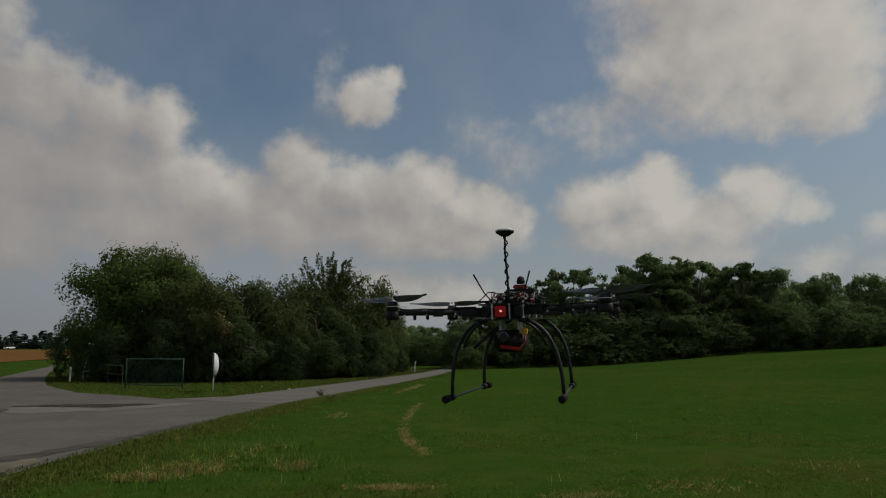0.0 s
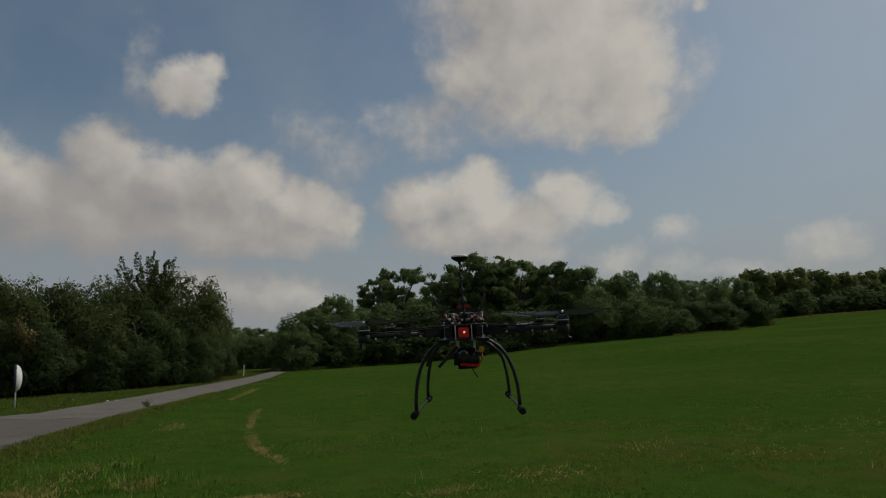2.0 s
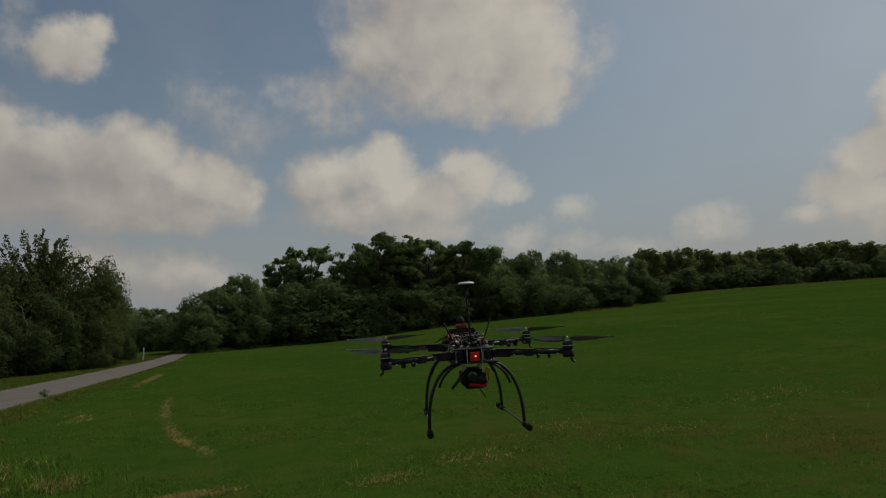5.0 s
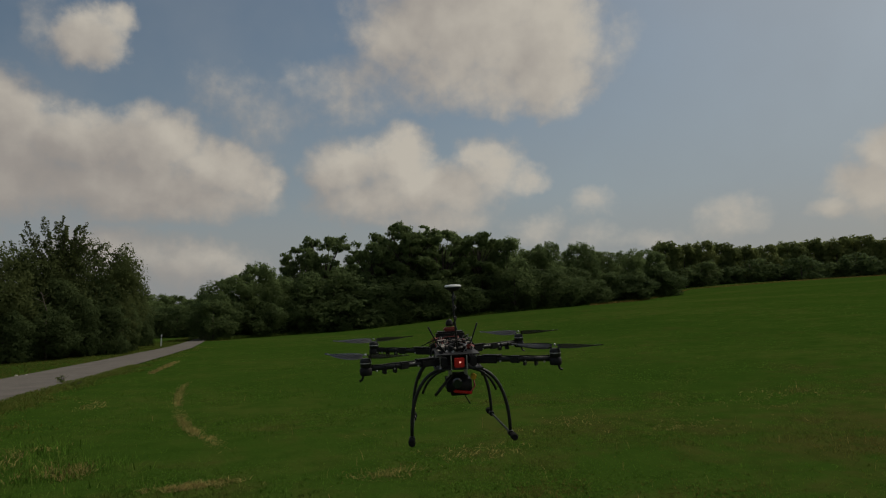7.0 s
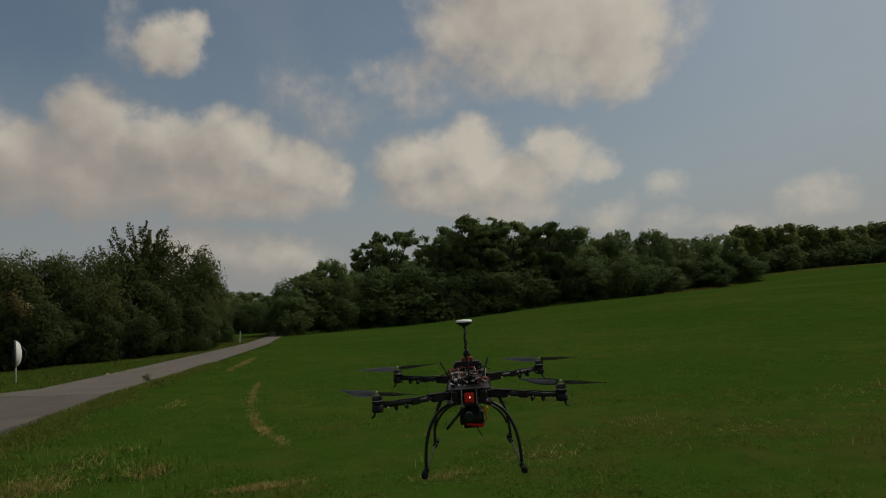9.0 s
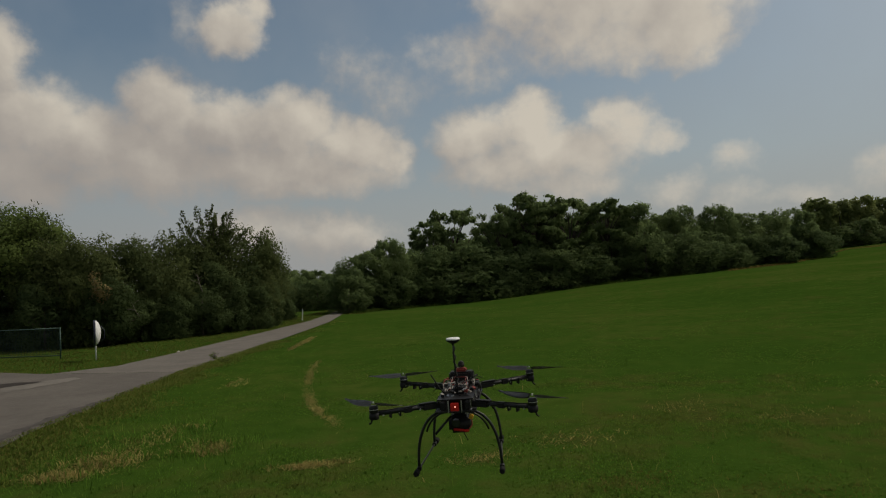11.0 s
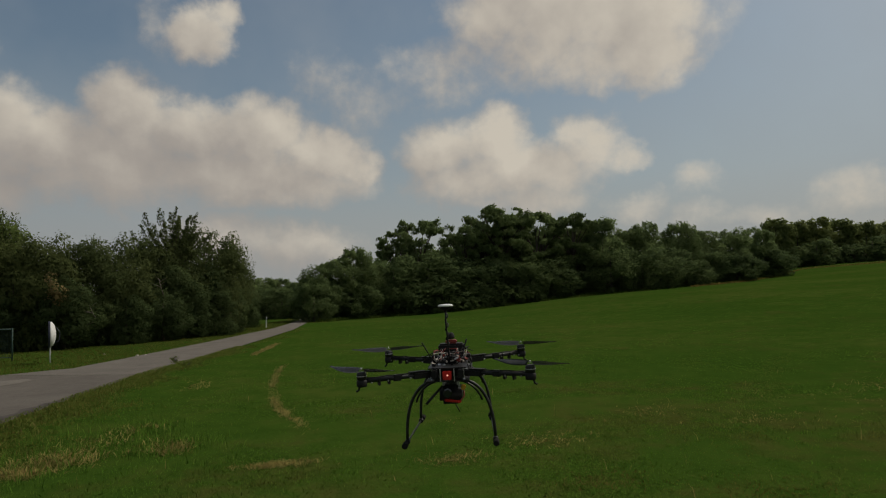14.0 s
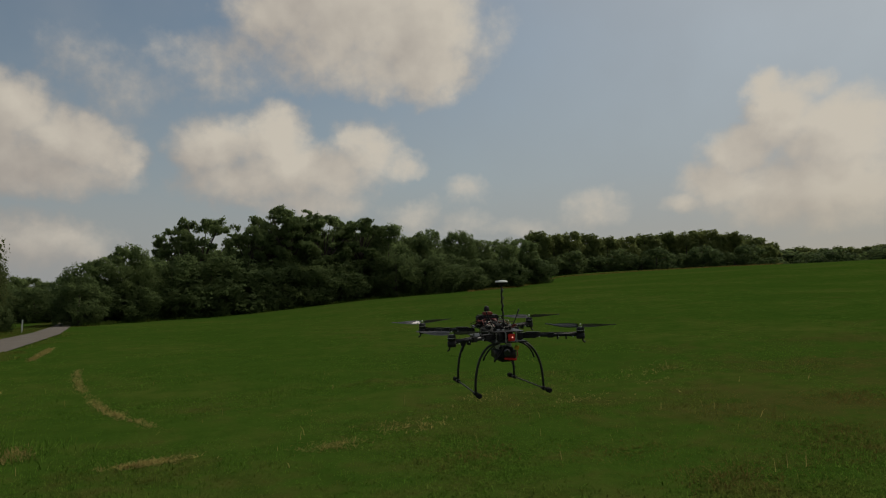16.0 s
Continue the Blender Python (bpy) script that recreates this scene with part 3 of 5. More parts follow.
# longer, yellower grass along the lane
verge_near = scatter(9000, -6, 2, 5, 40, 3, lambda x, y: (x > lane_edge(y)) & (x < lane_edge(y) + 0.2 + 0.9 * np.abs(np.sin(y * 1.3) * np.sin(y * 0.47))) & (np.hypot(x, y) > 5))
blades("verge_grass", verge_near, VERGE, 0.075, "uneven yellowish grass along the lane", "verge grass", lean=1.6)


def far_edge(x):
    return np.interp(x, [-41, -26.9, -19.1, -14.5, -10.9, -9.3, -6.9, -5.6, -4.75, -2.9, -0.75, 0.1], [75, 48.7, 34.2, 26.4, 21.8, 20.8, 19.0, 20.0, 23.0, 31.0, 41.5, 48.6])


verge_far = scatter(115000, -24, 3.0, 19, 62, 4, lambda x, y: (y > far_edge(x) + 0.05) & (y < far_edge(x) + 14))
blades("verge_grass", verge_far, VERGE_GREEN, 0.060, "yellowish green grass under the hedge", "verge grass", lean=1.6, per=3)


def spots_along(points, n, spread, seed):
    rng = np.random.default_rng(seed)
    pts = np.asarray(points, float)
    seg = rng.integers(0, len(pts) - 1, n)
    f = rng.uniform(0, 1, n)[:, None]
    thin = np.array([noise.noise((k * 4.0 + float(v) * 4.0, seed, 0.5)) for k, v in zip(seg, f[:, 0])]) > -0.42
    seg, f, n = seg[thin], f[thin], int(thin.sum())
    return pts[seg] * (1 - f) + pts[seg + 1] * f + rng.normal(0, 1, (n, 2)) * spread


STRAW = dict(lean=2.1, least=0.5, width=0.05, per=4)
blades("dry_grass", spots_along([(-0.02, 17.9), (-0.16, 16.0), (-0.20, 14.2), (-0.18, 12.6), (-0.10, 11.5), (0.02, 10.6), (0.20, 9.7), (0.33, 9.0)], 820, (0.040, 0.16), 11), DRY_GRASS, 0.066, "curved strip of dry straw in the meadow", "dry grass", **STRAW)
blades("dry_grass", spots_along([(-0.95, 21.8), (-0.62, 24.2), (-0.30, 26.8)], 420, (0.04, 0.3), 12), DRY_GRASS, 0.085, "pale strip of dry straw in the meadow", "dry grass", lean=2.0, least=0.8, width=0.10)
DRY_SPOTS = [(0.0, 7.25, 0.20, 0.06, 260), (-1.20, 8.45, 0.10, 0.16, 150), (-1.50, 8.6, 0.14, 0.24, 50), (-2.38, 8.25, 0.18, 0.20, 380), (-2.68, 7.72, 0.14, 0.10, 330), (-1.85, 9.8, 0.2, 0.35, 45), (-2.2, 9.0, 0.25, 0.3, 60),
             (-1.7, 14.6, 0.12, 0.4, 30), (1.75, 6.85, 0.26, 0.12, 120), (2.95, 7.3, 0.30, 0.20, 90), (5.1, 8.5, 0.35, 0.25, 60), (2.3, 9.2, 0.3, 0.3, 14), (6.2, 7.4, 0.5, 0.3, 60), (7.9, 8.4, 0.5, 0.4, 60), (9.5, 9.1, 0.4, 0.3, 50)]
for k, (cx, cy, sx_, sy_, n) in enumerate(DRY_SPOTS):
    rng = np.random.default_rng(40 + k)
    blades("dry_grass", np.array([cx, cy]) + rng.normal(0, 1, (n, 2)) * (sx_, sy_), DRY_GRASS, 0.10 if cx < -1 else 0.060, "tuft of dry straw-coloured grass in the meadow", "dry grass", **STRAW)


for k, (cx, cy, sx_, sy_, n) in enumerate([(5.5, 3.8, 0.55, 0.35, 420), (7.0, 4.1, 0.6, 0.35, 520), (7.7, 5.2, 0.7, 0.35, 420), (9.1, 5.2, 0.6, 0.4, 300), (4.2, 3.7, 0.4, 0.25, 220), (4.0, 4.8, 0.35, 0.25, 130),
                                            (13.4, 7.4, 0.9, 0.5, 160), (2.9, 5.6, 0.3, 0.2, 60), (4.9, 6.3, 0.5, 0.3, 60)]):
    rng = np.random.default_rng(80 + k)
    blades("brown_grass", np.array([cx, cy]) + rng.normal(0, 1, (2 * n, 2)) * (sx_, sy_), FRINGE_DRY, 0.050, "thin patch of brown grass in the meadow", "dry grass", **STRAW)


TRACKS = [[(3.1, 6.2), (4.6, 8.2), (7.0, 11.2), (10.5, 15.5)], [(5.0, 6.4), (6.6, 8.3), (9.2, 11.2), (13.0, 15.4)]]


def drifts(x, y, level, seed):
    """Patches with soft borders."""
    soft = np.random.default_rng(seed).uniform(-0.35, 0.35, len(x))
    return soft + np.array([noise.noise((a * 0.40, b * 0.40, 7.0)) + 0.5 * noise.noise((a * 1.3, b * 1.3, 2.0)) for a, b in zip(x, y)]) > level


faded = polar(26000, 4.3, 15, 5)
faded = faded[drifts(faded[:, 0], faded[:, 1], 0.38, 1)]
blades("faded_grass", faded, VERGE, 0.030, "faded yellow blades among the meadow grass", "grass", lean=2.2, width=0.06, per=1)
tall = polar(30000, 4.3, 16, 6)
tall = tall[drifts(tall[:, 1], tall[:, 0], 0.32, 2)]
blades("grass", tall, GRASS, 0.060, "taller tufts of green meadow grass", "grass", lean=1.4, width=0.06, per=3)
for k, track in enumerate(TRACKS):
    blades("wheel_track", spots_along(track, 2600, (0.09, 0.25), 60 + k), VERGE, 0.036, "faint pale wheel track across the meadow", "grass", lean=2.2, width=0.07, per=2)
# matted yellow grass spilling towards the lane
rng = np.random.default_rng(9)
vy = rng.uniform(4.5, 26, 22000)
spill = np.stack([lane_edge(vy) - 0.16 + np.abs(rng.normal(0, 1, 22000)) * (0.34 + 0.30 * np.sin(vy * 0.9) ** 2) * np.clip(14 / vy, 0.35, 1.3), vy], 1)
blades("verge_grass", spill, VERGE, 0.065, "matted yellow-brown grass beside the lane", "verge grass", lean=2.0, width=0.08, per=3)
blades("verge_grass", spill[(spill[:, 1] < 19) & (np.arange(len(spill)) % 2 == 0)] + (0.05, 0.02), VERGE_BROWN, 0.050, "dry brown grass matted beside the lane", "verge grass", lean=2.0, width=0.08, per=2)
long_green = np.concatenate([np.array([cx, cy]) + np.random.default_rng(90 + k).normal(0, 1, (150, 2)) * (0.32, 0.35) for k, (cx, cy, *_) in enumerate(DRY_SPOTS[1:7])])
blades("grass", long_green, GRASS, 0.12, "longer green grass round the dry tufts", "grass", lean=1.1, width=0.035, per=3)
blades("grass_stalks", polar(120, 5, 16, 78), DRY_GRASS, 0.15, "single tall dry grass stalks", "grass stalk", lean=0.6, width=0.02, per=1)


# ---- trees ----
def leaf_mesh(name, centres, radii, count, leaf, seed, droop=0.25, hollow=0.55, ragged=0.030):
    """Many small bent leaf sprays on and in a set of lobes."""
    rng = np.random.default_rng(seed)
    centres, radii = np.asarray(centres, float), np.asarray(radii, float)
    area = (radii[:, 0] * radii[:, 1] + radii[:, 1] * radii[:, 2] + radii[:, 0] * radii[:, 2])
    pick = rng.choice(len(centres), count, p=area / area.sum())
    d = rng.normal(0, 1, (count, 3))
    d /= np.linalg.norm(d, axis=1)[:, None]
    r = np.where(rng.uniform(0, 1, count) < 0.70, rng.uniform(0.70, 1.07, count), rng.uniform(hollow, 0.9, count))
    r = np.where(rng.uniform(0, 1, count) < 0.03, rng.uniform(1.03, 1.11, count), r)
    p = centres[pick] + d * radii[pick] * r[:, None]
    # uneven growth: waves of several lengths push the foliage out of round
    for wave in (0.55, 0.38, 0.27, 0.19, 0.14, 0.10, 0.075, 0.055):
        for _ in range(2):
            k, push = rng.normal(0, 1, 3), rng.normal(0, 1, 3)
            k *= 2 * np.pi / (wave * (ragged / 0.030) * np.linalg.norm(k))
            p = p + np.sin(p @ k + rng.uniform(0, 6.28))[:, None] * push / np.linalg.norm(push) * ragged * (wave / 0.30) ** 0.6 * 0.5
    nrm = d + rng.normal(0, 0.55, (count, 3)) + (0, 0, 0.3)
    nrm /= np.linalg.norm(nrm, axis=1)[:, None]
    a = np.cross(nrm, rng.normal(0, 1, (count, 3)))
    a /= np.linalg.norm(a, axis=1)[:, None]
    b = np.cross(nrm, a)
    s = leaf * rng.uniform(0.55, 1.3, count)[:, None]
    a, b, n2 = a * s, b * s * 0.62, nrm * s * droop
    v = np.stack([p - a - n2, p - b * 0.8, p + a - n2, p + b], 1).reshape(-1, 3)
    k = np.arange(count) * 4
    f = np.stack([np.stack([k, k + 1, k + 3], 1), np.stack([k + 1, k + 2, k + 3], 1)], 1).reshape(-1, 3)
    me = bpy.data.meshes.new(name)
    me.vertices.add(len(v))
    me.vertices.foreach_set("co", v.ravel())
    me.loops.add(f.size)
    me.loops.foreach_set("vertex_index", f.ravel())
    me.polygons.add(len(f))
    me.polygons.foreach_set("loop_start", np.arange(len(f)) * 3)
    me.update(calc_edges=True)
    # each bunch of leaves shades as a rounded mass
    out = p - np.average(centres, axis=0, weights=area)
    out /= np.linalg.norm(out, axis=1)[:, None] + 1e-6
    nv = d * 0.75 + out * 0.45 + nrm * 0.35
    nv = np.repeat(nv / np.linalg.norm(nv, axis=1)[:, None], 4, axis=0)
    me.polygons.foreach_set("use_smooth", np.ones(len(f), bool))
    me.normals_split_custom_set_from_vertices(nv)
    return me


def crown_lobes(style, rng, n):
    """Lobe centres and radii for a plant one unit high."""
    cs, rs = [], []
    for i in range(n):
        a, u = rng.uniform(0, 2 * math.pi), rng.uniform(0, 1)
        if style == "umbrella":      # separate flat pads of foliage, each of several bunches, on a spreading tree
            z = 0.40 + 0.555 * u
            spread = 0.40 * math.sqrt(max(0.05, 1 - ((z - 0.64) / 0.40) ** 2))
            rr = spread * math.sqrt(rng.uniform(0.25, 1))
            s = rng.uniform(0.030, 0.078)
            for _ in range(4):
                b, q = rng.uniform(0, 2 * math.pi), s * rng.uniform(0.5, 1.3)
                cs.append((rr * math.cos(a) + q * math.cos(b), rr * math.sin(a) + q * math.sin(b), z + rng.uniform(-0.25, 0.25) * s))
                rs.append((s * 0.72, s * 0.72, s * 0.46))
            rs.append((s * 1.1, s * 1.1, s * 0.42))
        elif style == "round":
            z = 0.10 + 0.82 * u
            spread = 0.36 * math.sqrt(max(0.04, 1 - ((z - 0.5) / 0.52) ** 2))
            rr = spread * math.sqrt(rng.uniform(0.2, 1))
            s = rng.uniform(0.06, 0.13)
            rs.append((s * 1.1, s * 1.1, s * 0.8))
        elif style == "dome":        # a broad dome on a narrow foot
            z = 0.08 + 0.84 * u
            spread = 0.52 * math.sqrt(max(0.03, 1 - ((z - 0.46) / 0.50) ** 2))
            rr = spread * math.sqrt(rng.uniform(0.25, 1))
            s = rng.uniform(0.05, 0.14)
            rs.append((s, s, s))
        elif style == "bush":        # foliage down to the ground
            z = 0.06 + 0.84 * u
            spread = 0.46 * math.sqrt(max(0.05, 1 - ((z - 0.40) / 0.56) ** 2))
            rr = spread * math.sqrt(rng.uniform(0.25, 1))
            s = rng.uniform(0.05, 0.19)
            rs.append((s, s, s * rng.uniform(0.8, 1.2)))
        else:                        # conifer
            z = 0.08 + 0.9 * u
            rr = 0.20 * (1.02 - z) * rng.uniform(0.4, 1)
            s = 0.03 + 0.06 * (1 - z)
            rs.append((s, s, s * 0.6))
        cs.append((rr * math.cos(a), rr * math.sin(a), z))
    return cs, rs


TIPS = []


def tree_kind(name, style, seed, lobes, leaves, leaf, mat, label, category, group):
    """A plant one metre high: trunk, limbs that reach into the crown, and the crown."""
    rng = random.Random(seed)
    cs, rs = crown_lobes(style, rng, lobes)
    e = thing(name, (0, 0, -50), 0, label, category, group)
    bm = bmesh.new()
    tube(bm, [(0, 0, -0.03), (0.006, 0.004, 0.12), (-0.006, 0.008, 0.35), (0.004, 0, 0.62), (0, 0, 0.80)], [0.030, 0.022, 0.017, 0.010, 0.004], 7)
    smooth(part("trunk", bm, BARK, e))
    far = sorted(range(len(cs)), key=lambda i: -math.hypot(cs[i][0], cs[i][1]) - (0.8 * cs[i][2] if style == "umbrella" else 0))
    for i in (far[:60:4] if style == "umbrella" else far[:5]):
        x, y, z = cs[i]
        z0 = max(0.10, z * 0.55)
        bm = bmesh.new()
        tube(bm, [(0, 0, z0), (x * 0.45, y * 0.45, z0 + (z - z0) * 0.55), (x * 0.85, y * 0.85, z * 0.97)], [0.011, 0.007, 0.003], 5)
        smooth(part("limb", bm, BARK, e))
    me = leaf_mesh("crown", cs, rs, leaves, leaf, seed + 5, ragged=0.020 if style == "umbrella" else 0.030)
    me.materials.append(mat)
    c = new("crown", me)
    c.parent = e
    zs = np.empty(len(me.vertices) * 3)
    me.vertices.foreach_get("co", zs)
    TIPS.append((e, float(np.percentile(zs[2::3], 99.4))))
    return e


KINDS = {
    "umbrella": [tree_kind("tree", "umbrella", 100 + i, 64, 19000, 0.0145, LEAF, "tall broad tree with layered dark green foliage", "tree", "trees along the meadow") for i in range(4)],
    "round": [tree_kind("tree", "round", 120 + i, 90, 16000, 0.0165, LEAF, "dense dark green broadleaf tree at the meadow edge", "tree", "trees along the meadow") for i in range(4)],
    "back": [tree_kind("tree", "round", 130 + i, 70, 7000, 0.025, LEAF, "dense dark green broadleaf tree deep in the wood", "tree", "trees along the meadow") for i in range(3)],
    "far": [tree_kind("tree", "round", 140 + i, 56, 7500, 0.029, LEAF_FAR_HAZE, "far rounded green tree on the rise", "tree", "far trees") for i in range(3)],
    "bush": [tree_kind("bush", "bush", 160 + i, 84, 20000, 0.0155, LEAF_BUSH, "large dense green bush in the hedge", "bush", "bushes of the hedge") for i in range(4)],
    "low_bush": [tree_kind("bush", "bush", 170 + i, 84, 16000, 0.0180, LEAF_BUSH_SHADED, "low bush at the hedge foot, overhang shade in its leaf colour", "bush", "bushes of the hedge") for i in range(2)],
    "hedge_tree": [tree_kind("tree", "dome", 220 + i, 160, 40000, 0.0115, LEAF_TREE, "broad domed green tree at the end of the hedge", "tree", "") for i in range(1)],
    "far_shrub": [tree_kind("shrub", "bush", 190 + i, 40, 3000, 0.040, LEAF_UNDER_SHADED, "low shrub on the rise, shade in its leaf colour", "shrub", "undergrowth") for i in range(2)],
    "shrub": [tree_kind("shrub", "bush", 180 + i, 70, 12000, 0.020, LEAF_UNDER_SHADED, "low shrub under the trees, crown shade in its leaf colour", "shrub", "undergrowth") for i in range(3)],
    "conifer": [tree_kind("conifer", "conifer", 210 + i, 70, 900, 0.055, NEEDLE_HAZE, "far dark pointed conifer", "conifer", "far conifers") for i in range(2)],
}


def plant(kind, az, dist, top, wide=1.0, seed=0):
    """One plant by bearing and distance; top: the height of its tip in the world."""
    x, y = dist * math.sin(radians(az)), dist * math.cos(radians(az))
    z = hz(x, y)
    src = KINDS[kind][seed % len(KINDS[kind])]
    h = (top - z) / [tip for e, tip in TIPS if e is src][0]
    ob = copy_thing(src, pose(x, y, z, 0, 0, (seed * 73 + az * 31) % 360) @ Matrix.Diagonal((h * wide, h * wide, h, 1)))
    return ob


def by_angle(el, dist):
    return 1.65 + dist * math.tan(radians(el))


# hedge beyond the lane: bearing, distance, elevation of the top, width
for k, (az, d, el, w) in enumerate([(-20.7, 35, 6.5, 0.42), (-22.6, 37, 6.0, 0.8), (-19.4, 33, 4.3, 0.9), (-17.6, 32, 4.7, 0.8), (-15.4, 33, 4.3, 0.9),
                                   (-13.0, 34, 4.5, 0.9), (-11.0, 36, 4.6, 0.8), (-8.6, 36.5, 4.0, 0.9), (-6.3, 37.5, 5.2, 0.75), (-5.1, 40, 4.6, 0.6), (-4.2, 45, 3.0, 0.7)]):
    plant("bush", az, d, by_angle(el, d), w, k)
# low bushes whose darkened leaves put shade along the hedge foot
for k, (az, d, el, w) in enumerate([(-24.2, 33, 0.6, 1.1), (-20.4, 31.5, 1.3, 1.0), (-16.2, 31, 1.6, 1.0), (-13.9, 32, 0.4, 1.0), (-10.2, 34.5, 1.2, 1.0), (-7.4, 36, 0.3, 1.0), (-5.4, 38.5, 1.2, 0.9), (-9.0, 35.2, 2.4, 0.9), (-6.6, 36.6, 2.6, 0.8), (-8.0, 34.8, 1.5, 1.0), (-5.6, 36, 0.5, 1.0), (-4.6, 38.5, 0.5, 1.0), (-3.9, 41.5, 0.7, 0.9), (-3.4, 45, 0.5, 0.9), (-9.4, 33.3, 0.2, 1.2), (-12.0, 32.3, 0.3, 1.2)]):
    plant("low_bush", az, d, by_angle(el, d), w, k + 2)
plant("hedge_tree", -23.1, 35.5, by_angle(6.75, 35.5), 0.98, 0)
plant("shrub", -27.6, 39, by_angle(1.2, 39), 0.8, 1)


def feathery_tree(az, d, el):
    """A thin tree whose upright shoots, each with small leaves along it, stand clear of the hedge."""
    x, y = d * math.sin(radians(az)), d * math.cos(radians(az))
    e = thing("tree", (x, y, hz(x, y)), 20, "sparse young tree with upright feathery branches above the hedge", "tree")
    h = by_angle(el, d) - hz(x, y)
    rng = random.Random(21)
    smooth(part("trunk", tube(bmesh.new(), [(0, 0, -0.1), (0.05, 0, h * 0.3), (0, 0.05, h * 0.62)], [0.12, 0.09, 0.05], 8), BARK, e))
    cs, rs = [], []
    for i in range(30):
        a, out = rng.uniform(0, 2 * math.pi), h * rng.uniform(0.04, 0.30)
        top = h * (1.0 - rng.uniform(0.0, 0.10)) - out * rng.uniform(0.45, 0.95)
        z0 = h * rng.uniform(0.42, 0.60)
        pts = [Vector((out * f * math.cos(a), out * f * math.sin(a), z0 + (top - z0) * f ** 1.25)) for f in (0, 0.3, 0.6, 0.85, 1.0)]
        smooth(part("limb", tube(bmesh.new(), pts, [0.030, 0.022, 0.014, 0.009, 0.004], 5), BARK, e))
        for p, q in zip(pts, pts[1:]):
            for f in (0.15, 0.4, 0.65, 0.9):
                c = p.lerp(q, f)
                cs.append(tuple(c))
                r = 0.155 - 0.06 * (c.z - z0) / (top - z0)
                rs.append((r, r, r * 0.8))
    me = leaf_mesh("crown", cs, rs, 11000, 0.058, 22, hollow=0.1, ragged=0.05)
    me.materials.append(LEAF_BUSH)
    new("crown", me).parent = e


feathery_tree(-8.8, 37.0, 8.0)
# low trees at the end of the lane
for k, (az, d, el) in enumerate([(-2.6, 82, 1.15), (-1.6, 84, 1.3), (-0.4, 86, 1.2), (0.6, 84, 0.9), (1.8, 80, 1.2), (-3.6, 78, 1.2)]):
    plant("round", az, d, by_angle(el, d), 1.1, k)
# the tree line along the meadow
for k, (az, d, el, w) in enumerate([(2.6, 54, 2.1, 1.0), (4.0, 55, 2.7, 0.9), (5.5, 56, 3.6, 0.75), (6.7, 57, 2.3, 0.9)]):
    plant("round", az, d, by_angle(el, d), w, k)
for k, (az, d, el, w) in enumerate([(9.0, 62, 4.85, 0.62), (11.1, 63, 5.85, 0.72), (14.7, 64, 5.3, 0.60), (16.3, 66, 6.2, 0.75), (18.1, 66, 6.75, 0.8), (20.9, 68, 6.1, 0.8), (23.9, 70, 5.75, 0.8)]):
    plant("umbrella", az, d, by_angle(el, d), w, k)
for k, (az, d, el, w) in enumerate([(10.0, 66, 2.6, 0.9), (13.2, 67, 3.2, 0.8), (16.0, 69, 5.0, 0.8), (19.4, 70, 5.4, 0.8), (22.3, 72, 4.9, 0.9), (25.0, 74, 4.8, 0.9), (26.3, 72, 5.35, 0.75), (28.0, 77, 4.3, 0.9), (29.6, 77, 4.75, 0.75),
                                   (32.2, 80, 4.65, 0.8), (34.2, 84, 3.9, 0.9), (36.2, 87, 3.9, 0.9), (37.9, 92, 3.9, 0.8)]):
    plant("round", az, d, by_angle(el, d), w, k + 1)
for k in range(24):
    az = 8.5 + 30.0 * k / 23
    d = float(np.interp(az, [8, 20, 30, 39], [72, 76, 86, 104]))
    plant("back", az, d, by_angle(float(np.interp(az, [8, 14, 20, 27, 33, 39], [2.6, 4.0, 4.6, 4.3, 3.6, 3.4])) - 0.3 * (k % 3), d), 1.0, k)
for k in range(7):
    plant("shrub", -3.6 + 1.05 * k, 64 + 3 * (k % 3), by_angle(0.3 + 0.2 * (k % 2), 64), 1.5, k)
# undergrowth that closes the foot of the line, shade put into its leaf colour
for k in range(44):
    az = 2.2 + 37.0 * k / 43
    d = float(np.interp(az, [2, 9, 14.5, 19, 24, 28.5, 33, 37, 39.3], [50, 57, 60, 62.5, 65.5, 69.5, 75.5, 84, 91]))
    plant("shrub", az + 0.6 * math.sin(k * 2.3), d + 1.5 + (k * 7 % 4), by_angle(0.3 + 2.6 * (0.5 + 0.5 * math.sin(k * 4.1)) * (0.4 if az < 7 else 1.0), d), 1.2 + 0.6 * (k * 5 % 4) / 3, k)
# tall grass along the foot of the trees, and a pale track beyond the corner of the meadow
rng = np.random.default_rng(31)
fa = rng.uniform(2.5, 39.5, 6500)
fd = np.interp(fa, [2, 9, 14.5, 19, 24, 28.5, 33, 37, 39.3], [50, 57, 60, 62.5, 65.5, 69.5, 75.5, 84, 91]) + rng.uniform(-0.3, 2.2, 6500) - np.abs(rng.normal(0, 0.9, 6500)) * (0.5 + 0.5 * np.sin(fa * 2.1))
blades("tall_grass", np.stack([fd * np.sin(np.radians(fa)), fd * np.cos(np.radians(fa))], 1), FRINGE, 0.26, "tall grass along the foot of the trees", "grass", lean=1.0, width=0.06, per=3, soft=False)
